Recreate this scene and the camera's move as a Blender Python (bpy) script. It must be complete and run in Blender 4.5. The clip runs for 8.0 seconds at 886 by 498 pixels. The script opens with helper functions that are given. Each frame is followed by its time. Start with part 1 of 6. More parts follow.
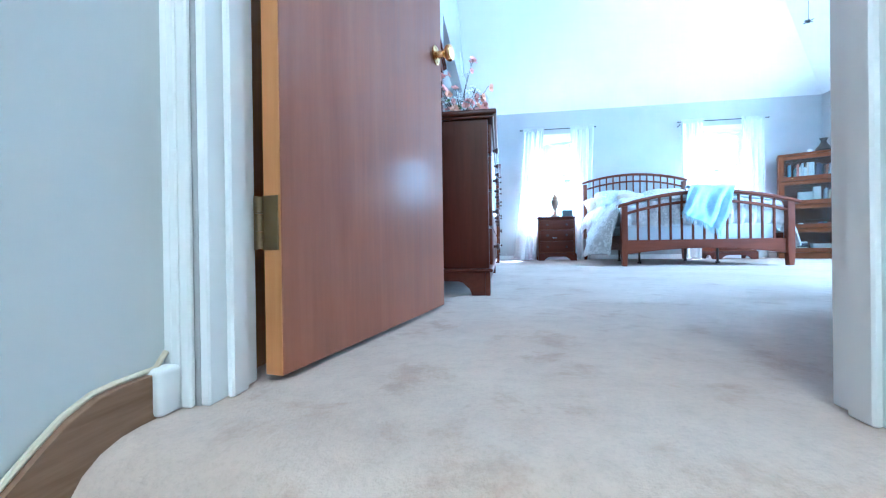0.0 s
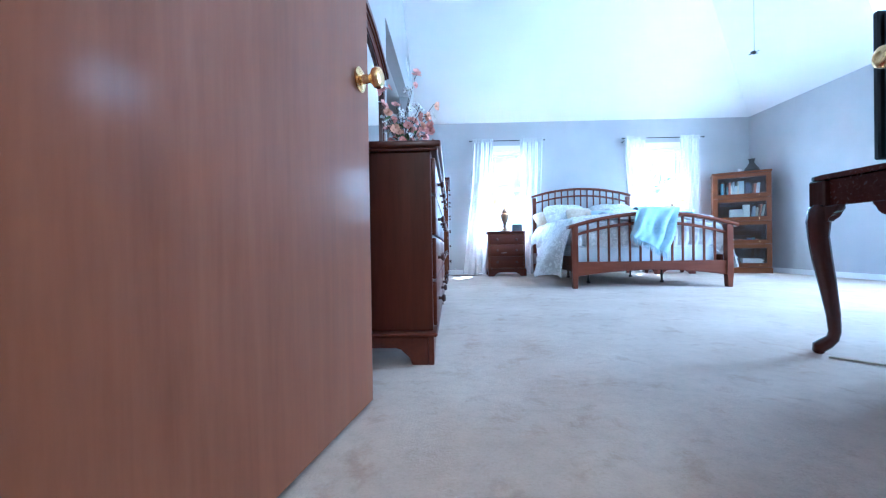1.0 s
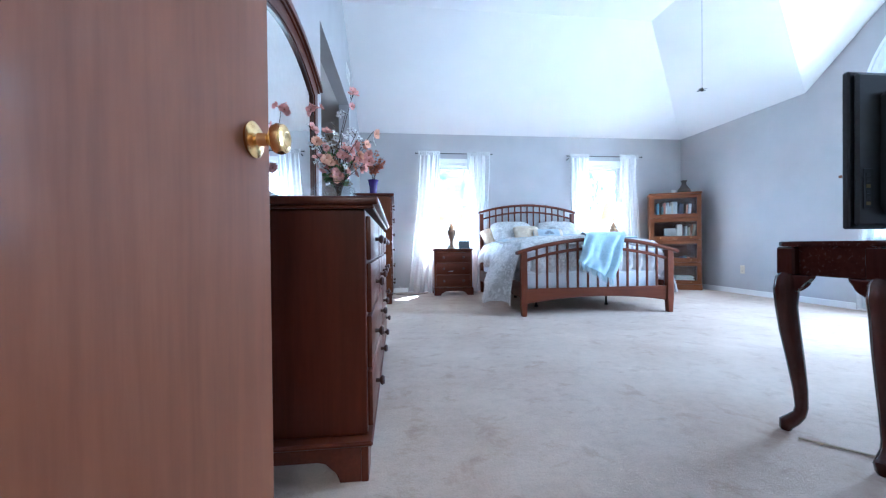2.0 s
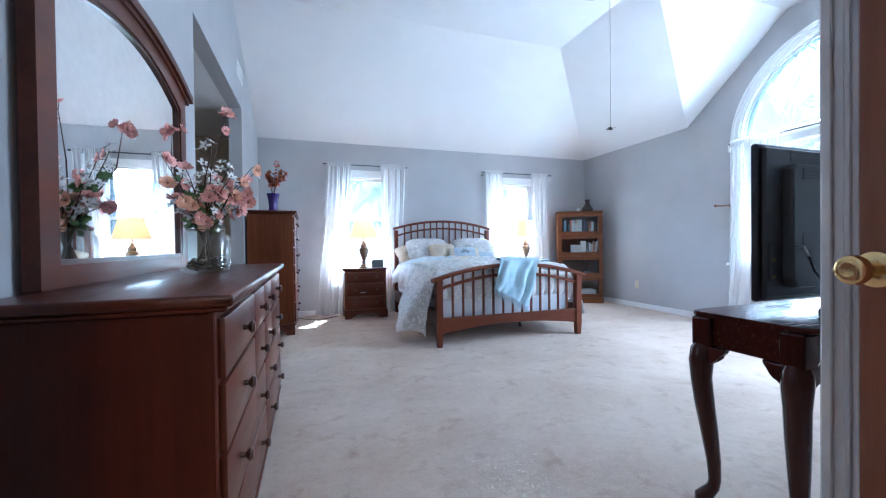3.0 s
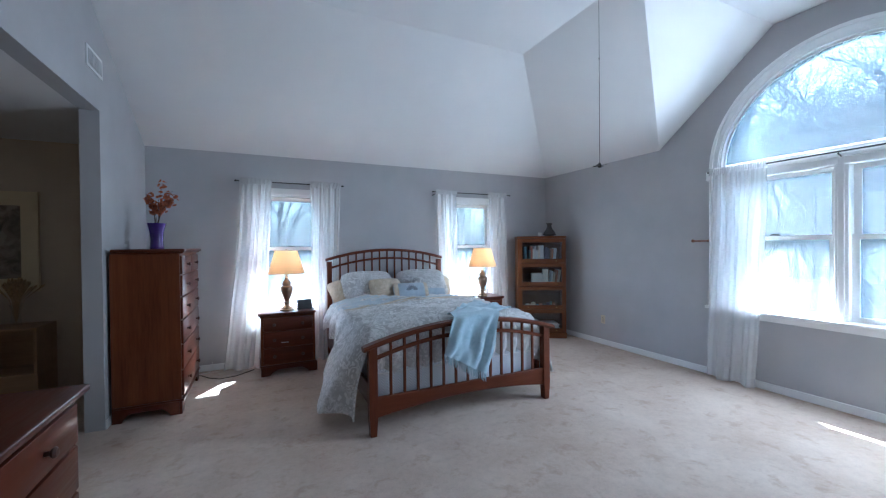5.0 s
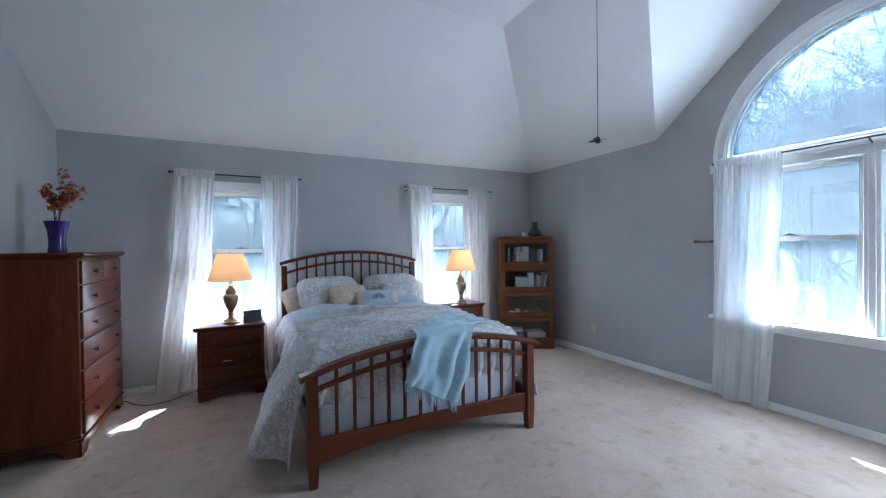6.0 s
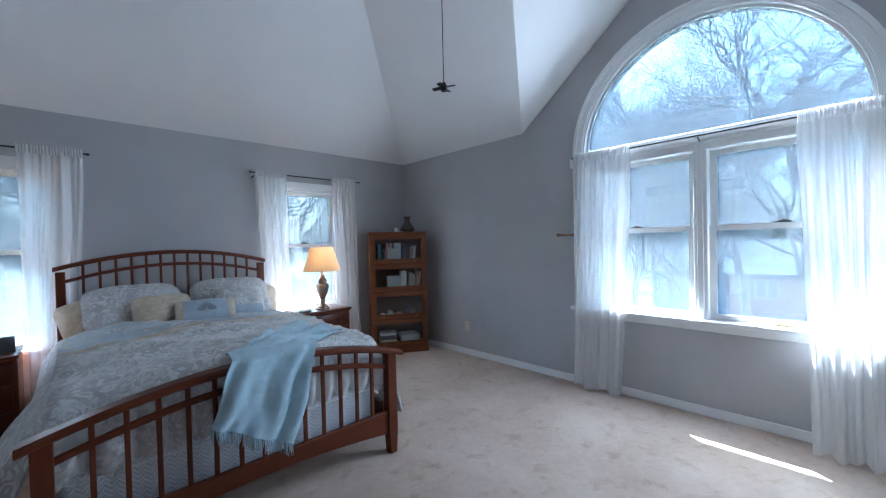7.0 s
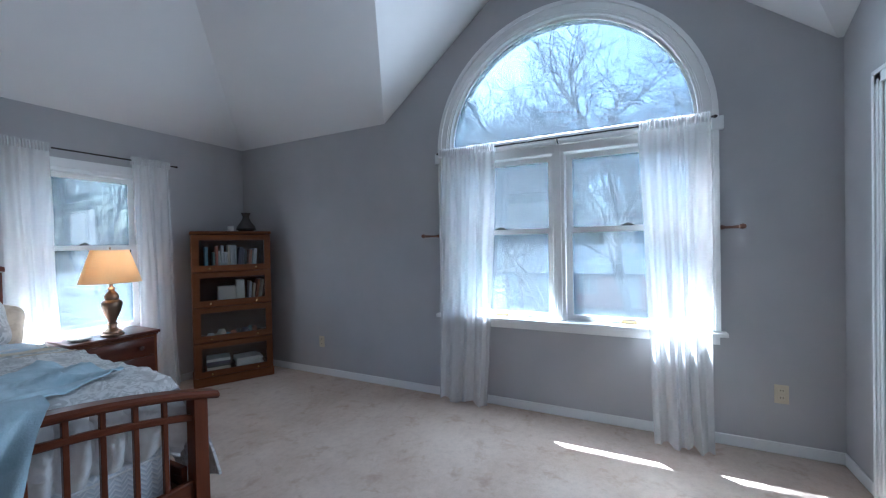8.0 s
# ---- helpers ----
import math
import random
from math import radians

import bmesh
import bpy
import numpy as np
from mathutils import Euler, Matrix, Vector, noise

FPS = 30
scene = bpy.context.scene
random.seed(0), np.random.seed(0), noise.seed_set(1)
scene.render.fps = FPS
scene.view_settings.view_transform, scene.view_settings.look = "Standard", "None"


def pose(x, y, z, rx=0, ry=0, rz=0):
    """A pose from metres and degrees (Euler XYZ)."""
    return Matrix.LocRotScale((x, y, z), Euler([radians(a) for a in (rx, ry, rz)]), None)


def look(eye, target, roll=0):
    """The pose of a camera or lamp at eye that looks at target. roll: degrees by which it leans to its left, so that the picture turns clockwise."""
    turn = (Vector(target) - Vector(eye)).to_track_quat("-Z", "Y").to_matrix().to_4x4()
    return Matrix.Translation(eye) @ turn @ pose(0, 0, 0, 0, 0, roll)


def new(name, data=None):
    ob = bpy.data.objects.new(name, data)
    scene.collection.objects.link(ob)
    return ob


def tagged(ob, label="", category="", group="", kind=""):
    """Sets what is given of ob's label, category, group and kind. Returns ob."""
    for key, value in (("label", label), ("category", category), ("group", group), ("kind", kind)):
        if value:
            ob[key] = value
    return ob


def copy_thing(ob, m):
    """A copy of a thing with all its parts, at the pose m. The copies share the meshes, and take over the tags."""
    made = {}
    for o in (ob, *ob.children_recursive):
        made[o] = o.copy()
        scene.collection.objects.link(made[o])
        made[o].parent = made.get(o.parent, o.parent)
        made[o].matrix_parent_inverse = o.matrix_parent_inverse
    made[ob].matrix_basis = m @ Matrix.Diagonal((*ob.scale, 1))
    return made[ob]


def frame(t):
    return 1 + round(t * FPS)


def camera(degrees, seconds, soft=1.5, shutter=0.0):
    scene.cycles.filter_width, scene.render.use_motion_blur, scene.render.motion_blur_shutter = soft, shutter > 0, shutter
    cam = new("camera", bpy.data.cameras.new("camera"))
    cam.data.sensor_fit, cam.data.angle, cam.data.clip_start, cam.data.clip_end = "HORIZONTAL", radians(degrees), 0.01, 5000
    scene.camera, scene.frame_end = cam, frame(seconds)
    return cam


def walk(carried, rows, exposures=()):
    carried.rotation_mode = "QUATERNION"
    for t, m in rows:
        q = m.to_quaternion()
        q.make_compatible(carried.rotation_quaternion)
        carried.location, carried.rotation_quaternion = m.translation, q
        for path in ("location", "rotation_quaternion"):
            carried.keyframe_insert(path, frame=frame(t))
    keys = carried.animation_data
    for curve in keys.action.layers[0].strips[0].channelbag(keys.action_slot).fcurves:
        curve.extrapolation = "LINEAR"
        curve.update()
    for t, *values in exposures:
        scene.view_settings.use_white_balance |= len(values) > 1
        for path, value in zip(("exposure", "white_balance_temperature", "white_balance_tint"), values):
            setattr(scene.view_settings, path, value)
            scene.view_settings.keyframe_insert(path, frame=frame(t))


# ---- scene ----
cam = camera(97.5, 8.0, 1.2)
PATH = [
    (0, (0.131, 0.184, 0.226), (-0.167, 2.161, 0.218), -0.8),
    (0.5, (0.15, 0.329, 0.324), (-0.023, 2.321, 0.31), -0.9),
    (1, (0.152, 0.499, 0.454), (0.106, 2.498, 0.442), -0.9),
    (1.5, (0.15, 0.656, 0.596), (0.242, 2.654, 0.581), -0.7),
    (2.8, (0.256, 1.001, 0.909), (0.796, 2.926, 0.888), -0.7),
    (3, (0.276, 1.055, 0.969), (0.92, 2.948, 0.947), -0.7),
    (3.5, (0.333, 1.219, 1.071), (1.174, 3.034, 1.05), -0.7),
    (4, (0.427, 1.415, 1.247), (1.29, 3.219, 1.225), -0.6),
    (4.5, (0.532, 1.594, 1.335), (1.384, 3.404, 1.317), -0.6),
    (6, (1.083, 2.212, 1.376), (1.991, 3.993, 1.359), -0.7),
    (6.5, (1.27, 2.375, 1.357), (2.363, 4.05, 1.341), -0.8),
    (7, (1.514, 2.478, 1.338), (2.896, 3.924, 1.306), -1.4),
    (7.5, (1.702, 2.602, 1.319), (3.276, 3.835, 1.284), -1.4),
    (8, (1.902, 2.717, 1.316), (3.69, 3.613, 1.29), -1.2),
]
EXPOSE = [
    (0, 8.12, 3700, -8), (0.5, 7.95, 3650, -6), (1.0, 7.72, 3850, -3), (1.5, 7.54, 4150, 0), (3.0, 7.06, 4480, 2), (3.5, 6.80, 4600, 3),
    (4.0, 6.46, 4640, 3), (4.5, 6.24, 4680, 3), (6.0, 5.93, 4710, 3), (7.0, 5.66, 4730, 3), (7.5, 5.44, 4750, 3), (8.0, 5.36, 4790, 4),
]
walk(cam, [(t, look(eye, target, roll)) for t, eye, target, roll in PATH], EXPOSE)

# ---- sky and sun ----
SUN_WAY = Vector((-0.50, -0.80, -1.0)).normalized()
world = bpy.data.worlds.new("sky")
scene.world = world
world.use_nodes = True
wn = world.node_tree
sky = wn.nodes.new("ShaderNodeTexSky")
sky.sky_type, sky.sun_disc = "NISHITA", False
sky.sun_elevation = math.asin(-SUN_WAY.z)
sky.sun_rotation = math.atan2(-SUN_WAY.x, -SUN_WAY.y)
sky.air_density, sky.dust_density, sky.ozone_density = 0.8, 6.0, 0.6
wn.links.new(sky.outputs[0], wn.nodes["Background"].inputs[0])
wn.nodes["Background"].inputs[1].default_value = 0.15
sun_data = bpy.data.lights.new("sun", "SUN")
sun_data.energy, sun_data.angle, sun_data.color = 2.0, radians(0.5), (1.0, 0.95, 0.88)
sun = new("sun", sun_data)
sun.rotation_euler = SUN_WAY.to_track_quat("-Z", "Y").to_euler()


def sky_lamp(x, y, z, wide, high, way, power):
    """An added area lamp inside one window opening, standing in for sky light."""
    d = bpy.data.lights.new("window_daylight", "AREA")
    d.shape, d.size, d.size_y, d.energy, d.color = "RECTANGLE", wide, high, power, (1.0, 0.965, 0.92)
    ob = new("window_daylight", d)
    ob.location = (x, y, z)
    ob.rotation_euler = Vector(way).to_track_quat("-Z", "Y").to_euler()


sky_lamp(4.888, 3.20, 1.38, 0.86, 1.16, (-1, 0, -0.02), 0.60)
sky_lamp(4.888, 3.245, 2.42, 1.25, 0.50, (-1, 0, -0.40), 0.19)
sky_lamp(1.035, 6.772, 1.30, 0.38, 1.25, (0, -1, -0.20), 0.09)
sky_lamp(3.46, 6.772, 1.30, 0.46, 1.25, (0, -1, -0.20), 0.09)


# ---- materials ----
def rgb(c):
    return (c[0], c[1], c[2], 1.0)


def base(name):
    m = bpy.data.materials.new(name)
    m.use_nodes = True
    return m, m.node_tree, m.node_tree.nodes["Principled BSDF"]


def coords(nt, stretch=(1, 1, 1), shuffle=False):
    tc = nt.nodes.new("ShaderNodeTexCoord")
    mp = nt.nodes.new("ShaderNodeMapping")
    mp.inputs["Scale"].default_value = stretch
    nt.links.new(tc.outputs["Object"], mp.inputs["Vector"])
    if shuffle:
        oi = nt.nodes.new("ShaderNodeObjectInfo")
        mul = nt.nodes.new("ShaderNodeVectorMath")
        mul.operation = "SCALE"
        mul.inputs[0].default_value = (7.3, 3.1, 5.7)
        nt.links.new(oi.outputs["Random"], mul.inputs["Scale"])
        nt.links.new(mul.outputs[0], mp.inputs["Location"])
    return mp.outputs[0]


def tex(nt, vec, scale, detail=4, rough=0.55, distort=0.0):
    n = nt.nodes.new("ShaderNodeTexNoise")
    n.inputs["Scale"].default_value, n.inputs["Detail"].default_value = scale, detail
    n.inputs["Roughness"].default_value, n.inputs["Distortion"].default_value = rough, distort
    nt.links.new(vec, n.inputs["Vector"])
    return n.outputs[0]


def ramp(nt, fac, stops):
    r = nt.nodes.new("ShaderNodeValToRGB")
    el = r.color_ramp.elements
    while len(el) < len(stops):
        el.new(0.5)
    for e, (p, c) in zip(el, stops):
        e.position, e.color = p, rgb(c) if not isinstance(c, float) else (c, c, c, 1)
    nt.links.new(fac, r.inputs[0])
    return r.outputs[0]


def mix(nt, fac, a, b, mode="MIX"):
    n = nt.nodes.new("ShaderNodeMix")
    n.data_type, n.blend_type = "RGBA", mode
    for sock, v in ((n.inputs[0], fac), (n.inputs[6], a), (n.inputs[7], b)):
        if isinstance(v, (int, float)):
            sock.default_value = v
        elif isinstance(v, tuple):
            sock.default_value = rgb(v)
        else:
            nt.links.new(v, sock)
    return n.outputs[2]


def bump(nt, bsdf, height, strength, distance=0.01):
    b = nt.nodes.new("ShaderNodeBump")
    b.inputs["Strength"].default_value, b.inputs["Distance"].default_value = strength, distance
    nt.links.new(height, b.inputs["Height"])
    nt.links.new(b.outputs[0], bsdf.inputs["Normal"])


def painted(name, c, rough=0.6, vary=0.06, grain=220, relief=0.08, patch=1.7):
    m, nt, p = base(name)
    v = coords(nt)
    lo, hi = tuple(x * (1 - vary) for x in c), tuple(min(1, x * (1 + vary)) for x in c)
    nt.links.new(ramp(nt, tex(nt, v, patch, 5), [(0.3, lo), (0.7, hi)]), p.inputs["Base Color"])
    nt.links.new(ramp(nt, tex(nt, v, patch * 3, 3), [(0.3, rough - 0.06), (0.7, rough + 0.06)]), p.inputs["Roughness"])
    bump(nt, p, tex(nt, v, grain, 3), relief, 0.002)
    return m


def wood(name, dark, light, rough=0.3, along="z", scale=9.0, coat=0.25, blotch=0.78, relief=0.06):
    m, nt, p = base(name)
    s = {"x": (0.07, 1, 1), "y": (1, 0.07, 1), "z": (1, 1, 0.07)}[along]
    v = coords(nt, s, True)
    g = tex(nt, v, scale, 6, 0.6, 0.8)
    f = tex(nt, v, scale * 9, 3, 0.6)
    big = tex(nt, coords(nt, (1, 1, 0.45), True), 2.2, 6, 0.65)
    c = ramp(nt, g, [(0.28, dark), (0.72, light)])
    c = mix(nt, 0.35, c, ramp(nt, f, [(0.3, dark), (0.7, light)]))
    c = mix(nt, 0.5, c, ramp(nt, big, [(0.3, blotch), (0.72, 1.0)]), "MULTIPLY")
    nt.links.new(c, p.inputs["Base Color"])
    nt.links.new(ramp(nt, f, [(0.2, rough - 0.05), (0.8, rough + 0.1)]), p.inputs["Roughness"])
    p.inputs["Specular IOR Level"].default_value = 0.2
    p.inputs["Coat Weight"].default_value, p.inputs["Coat Roughness"].default_value = coat, 0.14
    if relief:
        bump(nt, p, f, relief, 0.002)
    return m


def metal(name, c, rough=0.25):
    m, nt, p = base(name)
    v = coords(nt)
    p.inputs["Metallic"].default_value = 1
    nt.links.new(ramp(nt, tex(nt, v, 30, 4), [(0.3, tuple(x * 0.92 for x in c)), (0.7, c)]), p.inputs["Base Color"])
    nt.links.new(ramp(nt, tex(nt, v, 60, 3), [(0.3, rough - 0.03), (0.7, rough + 0.03)]), p.inputs["Roughness"])
    return m


def cloth(name, c1, c2, scale=40.0, weave=700, rough=0.9, relief=0.25, sharp=(0.42, 0.58), wrinkle=0.0):
    m, nt, p = base(name)
    v = coords(nt)
    g = tex(nt, v, scale, 4, 0.5, 1.2)
    c = ramp(nt, g, [(sharp[0], c1), (sharp[1], c2)])
    c = mix(nt, 0.25, c, ramp(nt, tex(nt, v, weave, 2), [(0.3, 0.7), (0.7, 1.0)]), "MULTIPLY")
    nt.links.new(c, p.inputs["Base Color"])
    p.inputs["Roughness"].default_value = rough
    p.inputs["Sheen Weight"].default_value = 0.2
    if wrinkle:
        add = nt.nodes.new("ShaderNodeMath")
        add.operation = "MULTIPLY_ADD"
        add.inputs[1].default_value = 2.0
        nt.links.new(tex(nt, coords(nt, (1, 0.55, 1)), wrinkle, 5, 0.55, 1.4), add.inputs[0])
        nt.links.new(tex(nt, v, weave * 0.6, 3), add.inputs[2])
        bump(nt, p, add.outputs[0], 0.8, 0.003)
    else:
        bump(nt, p, tex(nt, v, weave * 0.6, 3), relief, 0.002)
    return m


def plain(name, c, rough=0.5, metallic=0.0, vary=0.12, scale=14.0):
    m, nt, p = base(name)
    v = coords(nt)
    nt.links.new(ramp(nt, tex(nt, v, scale, 4), [(0.3, tuple(x * (1 - vary) for x in c)), (0.7, tuple(min(1, x * (1 + vary)) for x in c))]), p.inputs["Base Color"])
    p.inputs["Roughness"].default_value, p.inputs["Metallic"].default_value = rough, metallic
    bump(nt, p, tex(nt, v, scale * 20, 2), 0.05, 0.001)
    return m


def carpet():
    m, nt, p = base("cut_pile_carpet")
    v = coords(nt)
    patch = ramp(nt, tex(nt, v, 1.7, 6, 0.62), [(0.32, (0.48, 0.37, 0.29)), (0.66, (0.62, 0.515, 0.43))])
    marks = ramp(nt, tex(nt, v, 6.5, 7, 0.68, 0.3), [(0.34, (0.76, 0.69, 0.63)), (0.46, (1.0, 1.0, 1.0))])
    tuft = ramp(nt, tex(nt, v, 130, 4, 0.75), [(0.28, 0.84), (0.52, 1.0)])
    c = mix(nt, 0.75, patch, marks, "MULTIPLY")
    c = mix(nt, 0.7, c, ramp(nt, tex(nt, v, 22, 5, 0.7), [(0.34, 0.86), (0.56, 1.0)]), "MULTIPLY")
    c = mix(nt, 0.8, c, tuft, "MULTIPLY")
    nt.links.new(c, p.inputs["Base Color"])
    p.inputs["Roughness"].default_value = 1.0
    p.inputs["Sheen Weight"].default_value = 0.1
    add = nt.nodes.new("ShaderNodeMath")
    add.operation = "MULTIPLY_ADD"
    add.inputs[1].default_value = 1.1
    nt.links.new(tex(nt, v, 24, 5, 0.65), add.inputs[0])
    nt.links.new(tex(nt, v, 120, 4, 0.75), add.inputs[2])
    bump(nt, p, add.outputs[0], 0.6, 0.0045)
    return m


def sheer(name):
    m, nt, p = base(name)
    v = coords(nt)
    tr, tl, df, mx, mx2 = [nt.nodes.new("ShaderNode" + k) for k in ("BsdfTransparent", "BsdfTranslucent", "BsdfDiffuse", "MixShader", "MixShader")]
    weave = ramp(nt, tex(nt, v, 420, 2), [(0.3, (0.86, 0.86, 0.85)), (0.7, (0.93, 0.93, 0.92))])
    nt.links.new(weave, tl.inputs[0])
    nt.links.new(weave, df.inputs[0])
    mx.inputs[0].default_value = 0.92
    nt.links.new(tl.outputs[0], mx.inputs[1])
    nt.links.new(df.outputs[0], mx.inputs[2])
    nt.links.new(ramp(nt, tex(nt, v, 260, 3), [(0.3, 0.46), (0.7, 0.56)]), mx2.inputs[0])
    nt.links.new(tr.outputs[0], mx2.inputs[1])
    nt.links.new(mx.outputs[0], mx2.inputs[2])
    nt.links.new(mx2.outputs[0], nt.nodes["Material Output"].inputs[0])
    return m


def glassy(name, tint=(1, 1, 1), gloss=0.08, veil=0.0):
    m, nt, p = base(name)
    tr, gl, mx, fr, pw = [nt.nodes.new("ShaderNode" + k) for k in ("BsdfTransparent", "BsdfGlossy", "MixShader", "LayerWeight", "Math")]
    tr.inputs[0].default_value = rgb(tint)
    gl.inputs["Roughness"].default_value = 0.02
    fr.inputs[0].default_value = 0.3
    pw.operation = "MULTIPLY_ADD"
    pw.inputs[1].default_value, pw.inputs[2].default_value = gloss * 4, gloss * 0.4
    pw.use_clamp = True
    nt.links.new(fr.outputs["Facing"], pw.inputs[0])
    nt.links.new(pw.outputs[0], mx.inputs[0])
    nt.links.new(tr.outputs[0], mx.inputs[1])
    nt.links.new(gl.outputs[0], mx.inputs[2])
    out = mx.outputs[0]
    # A milky layer that imitates outdoor haze over the view.
    if veil:
        tl, m2 = nt.nodes.new("ShaderNodeBsdfTranslucent"), nt.nodes.new("ShaderNodeMixShader")
        tl.inputs[0].default_value = (0.80, 0.88, 0.92, 1)
        nt.links.new(ramp(nt, tex(nt, coords(nt), 3.0, 5, 0.6), [(0.3, veil * 0.85), (0.7, veil * 1.15)]), m2.inputs[0])
        nt.links.new(out, m2.inputs[1])
        nt.links.new(tl.outputs[0], m2.inputs[2])
        out = m2.outputs[0]
    nt.links.new(out, nt.nodes["Material Output"].inputs[0])
    return m


def glow(name, c, strength):
    m, nt, p = base(name)
    p.inputs["Base Color"].default_value = rgb(c)
    p.inputs["Emission Color"].default_value = rgb(c)
    p.inputs["Emission Strength"].default_value = strength
    return m


WALL = painted("grey_wall_paint", (0.437, 0.430, 0.437), 0.62)
ALCOVE = painted("taupe_wall_paint", (0.62, 0.52, 0.40), 0.62)
HALL = painted("pale_hall_paint", (0.62, 0.63, 0.63), 0.6)
CEIL = painted("white_ceiling_paint", (0.77, 0.755, 0.75), 0.75, 0.02)
TRIM = painted("white_gloss_trim", (0.80, 0.80, 0.79), 0.35, 0.03, 90, 0.04)
CARPET = carpet()
# The strong blotch also puts mottled reflections into the door's colour.
DOOR = wood("brown_stained_door_veneer", (0.225, 0.082, 0.041), (0.345, 0.142, 0.075), 0.42, "z", 7, 0.14, 0.55)
EDGE = wood("raw_orange_wood", (0.40, 0.17, 0.05), (0.55, 0.27, 0.09), 0.5, "z", 9, 0.05)
CHERRY_Z = wood("cherry_wood_upright", (0.085, 0.022, 0.0075), (0.20, 0.060, 0.019), 0.34, "z", 9, 0.08)
CHERRY_X = wood("cherry_wood_across", (0.058, 0.0125, 0.0055), (0.125, 0.029, 0.012), 0.32, "x", 9, 0.22, 0.78, 0.02)
CHERRY_TOP = wood("polished_cherry_top", (0.050, 0.011, 0.0055), (0.105, 0.026, 0.012), 0.32, "x", 9, 0.25, 0.85, 0.0)
# Darker cherry copy: the dresser body's shade is put into its colour.
CHERRY_SHADED = wood("shaded_cherry_upright", (0.046, 0.0088, 0.0036), (0.098, 0.021, 0.0078), 0.36, "z", 9, 0.05)
CHERRY_Y = wood("cherry_wood_lengthwise", (0.052, 0.0115, 0.0055), (0.115, 0.028, 0.012), 0.28, "y", 9, 0.3)
for m in (CHERRY_Z, CHERRY_SHADED):
    m.node_tree.nodes["Principled BSDF"].inputs["Specular IOR Level"].default_value = 0.2
BED = wood("bed_cherry_wood", (0.078, 0.019, 0.0075), (0.155, 0.042, 0.016), 0.34, "x", 9, 0.06)
BED_Z = wood("bed_cherry_wood_upright", (0.078, 0.019, 0.0075), (0.155, 0.042, 0.016), 0.34, "z", 9, 0.05)
OAK = wood("amber_oak", (0.12, 0.038, 0.011), (0.22, 0.078, 0.024), 0.42, "x", 9, 0.05)
OAK_Z = wood("amber_oak_upright", (0.12, 0.038, 0.011), (0.22, 0.078, 0.024), 0.42, "z", 9, 0.05)
MAHOG = wood("dark_mahogany", (0.034, 0.008, 0.006), (0.075, 0.018, 0.012), 0.22, "x", 9, 0.12, 0.85, 0.0)
MAHOG_Z = wood("dark_mahogany_upright", (0.034, 0.008, 0.006), (0.075, 0.018, 0.012), 0.2, "z", 9, 0.4)
for k in (MAHOG, MAHOG_Z):
    k.node_tree.nodes["Principled BSDF"].inputs["Coat Roughness"].default_value = 0.03
    k.node_tree.nodes["Principled BSDF"].inputs["Specular IOR Level"].default_value = 0.2
# Brown darkened to carry the cabinet's inner shade; also backs the mirror.
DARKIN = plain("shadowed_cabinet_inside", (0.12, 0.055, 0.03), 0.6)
BRASS = metal("polished_brass", (0.86, 0.62, 0.28), 0.2)
BRONZE = metal("antique_bronze", (0.34, 0.24, 0.165), 0.32)
HINGE = metal("tarnished_brass", (0.24, 0.175, 0.09), 0.45)
STEEL = metal("dull_nickel", (0.55, 0.55, 0.54), 0.35)
IRON = metal("dark_iron", (0.06, 0.055, 0.05), 0.5)
KNOB = plain("dark_turned_knob", (0.06, 0.022, 0.014), 0.3)
SHEER = sheer("white_sheer_voile")
# Tint darkens the outdoor view; the milky layer stands in for haze.
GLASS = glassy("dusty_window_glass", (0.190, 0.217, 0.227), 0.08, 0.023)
# Darker tint only dims the rear view further; no screen is present.
DIMMED = glassy("screened_window_glass", (0.140, 0.160, 0.167), 0.08, 0.020)
CABGLASS = glassy("cabinet_glass", (0.93, 0.94, 0.94))
JARGLASS = glassy("jar_glass", (0.96, 0.975, 0.97), 0.06)
MIRROR = metal("mirror_silver", (0.93, 0.94, 0.94), 0.09)
MIRROR.node_tree.nodes["Principled BSDF"].inputs["Roughness"].default_value = 0.0
for k in list(MIRROR.node_tree.nodes["Principled BSDF"].inputs["Roughness"].links):
    MIRROR.node_tree.links.remove(k)
PLASTIC = plain("black_plastic", (0.014, 0.014, 0.016), 0.38)
PLASTIC2 = plain("charcoal_plastic", (0.036, 0.035, 0.036), 0.48)

# ---- shaping helpers ----
def part(name, bm, material, parent=None, label="", smooth=False, at=None):
    me = bpy.data.meshes.new(name)
    bmesh.ops.recalc_face_normals(bm, faces=bm.faces)
    bm.to_mesh(me)
    bm.free()
    for m in material if isinstance(material, (list, tuple)) else [material]:
        me.materials.append(m)
    if smooth:
        for p in me.polygons:
            p.use_smooth = True
        me.set_sharp_from_angle(angle=radians(42))
    ob = new(name, me)
    if at is not None:
        ob.matrix_basis = at
    if parent is not None:
        ob.parent = parent
    if label:
        ob["label"] = label
    return ob


def thing(name, m, label, category, group="", kind=""):
    return_ob = new(name)
    return_ob.empty_display_size = 0.1
    return_ob.matrix_basis = m
    return tagged(return_ob, label, category, group, kind)


def structure(name, bm, material, label, category, smooth=False):
    return tagged(part(name, bm, material, None, "", smooth), label, category, "", "structure")


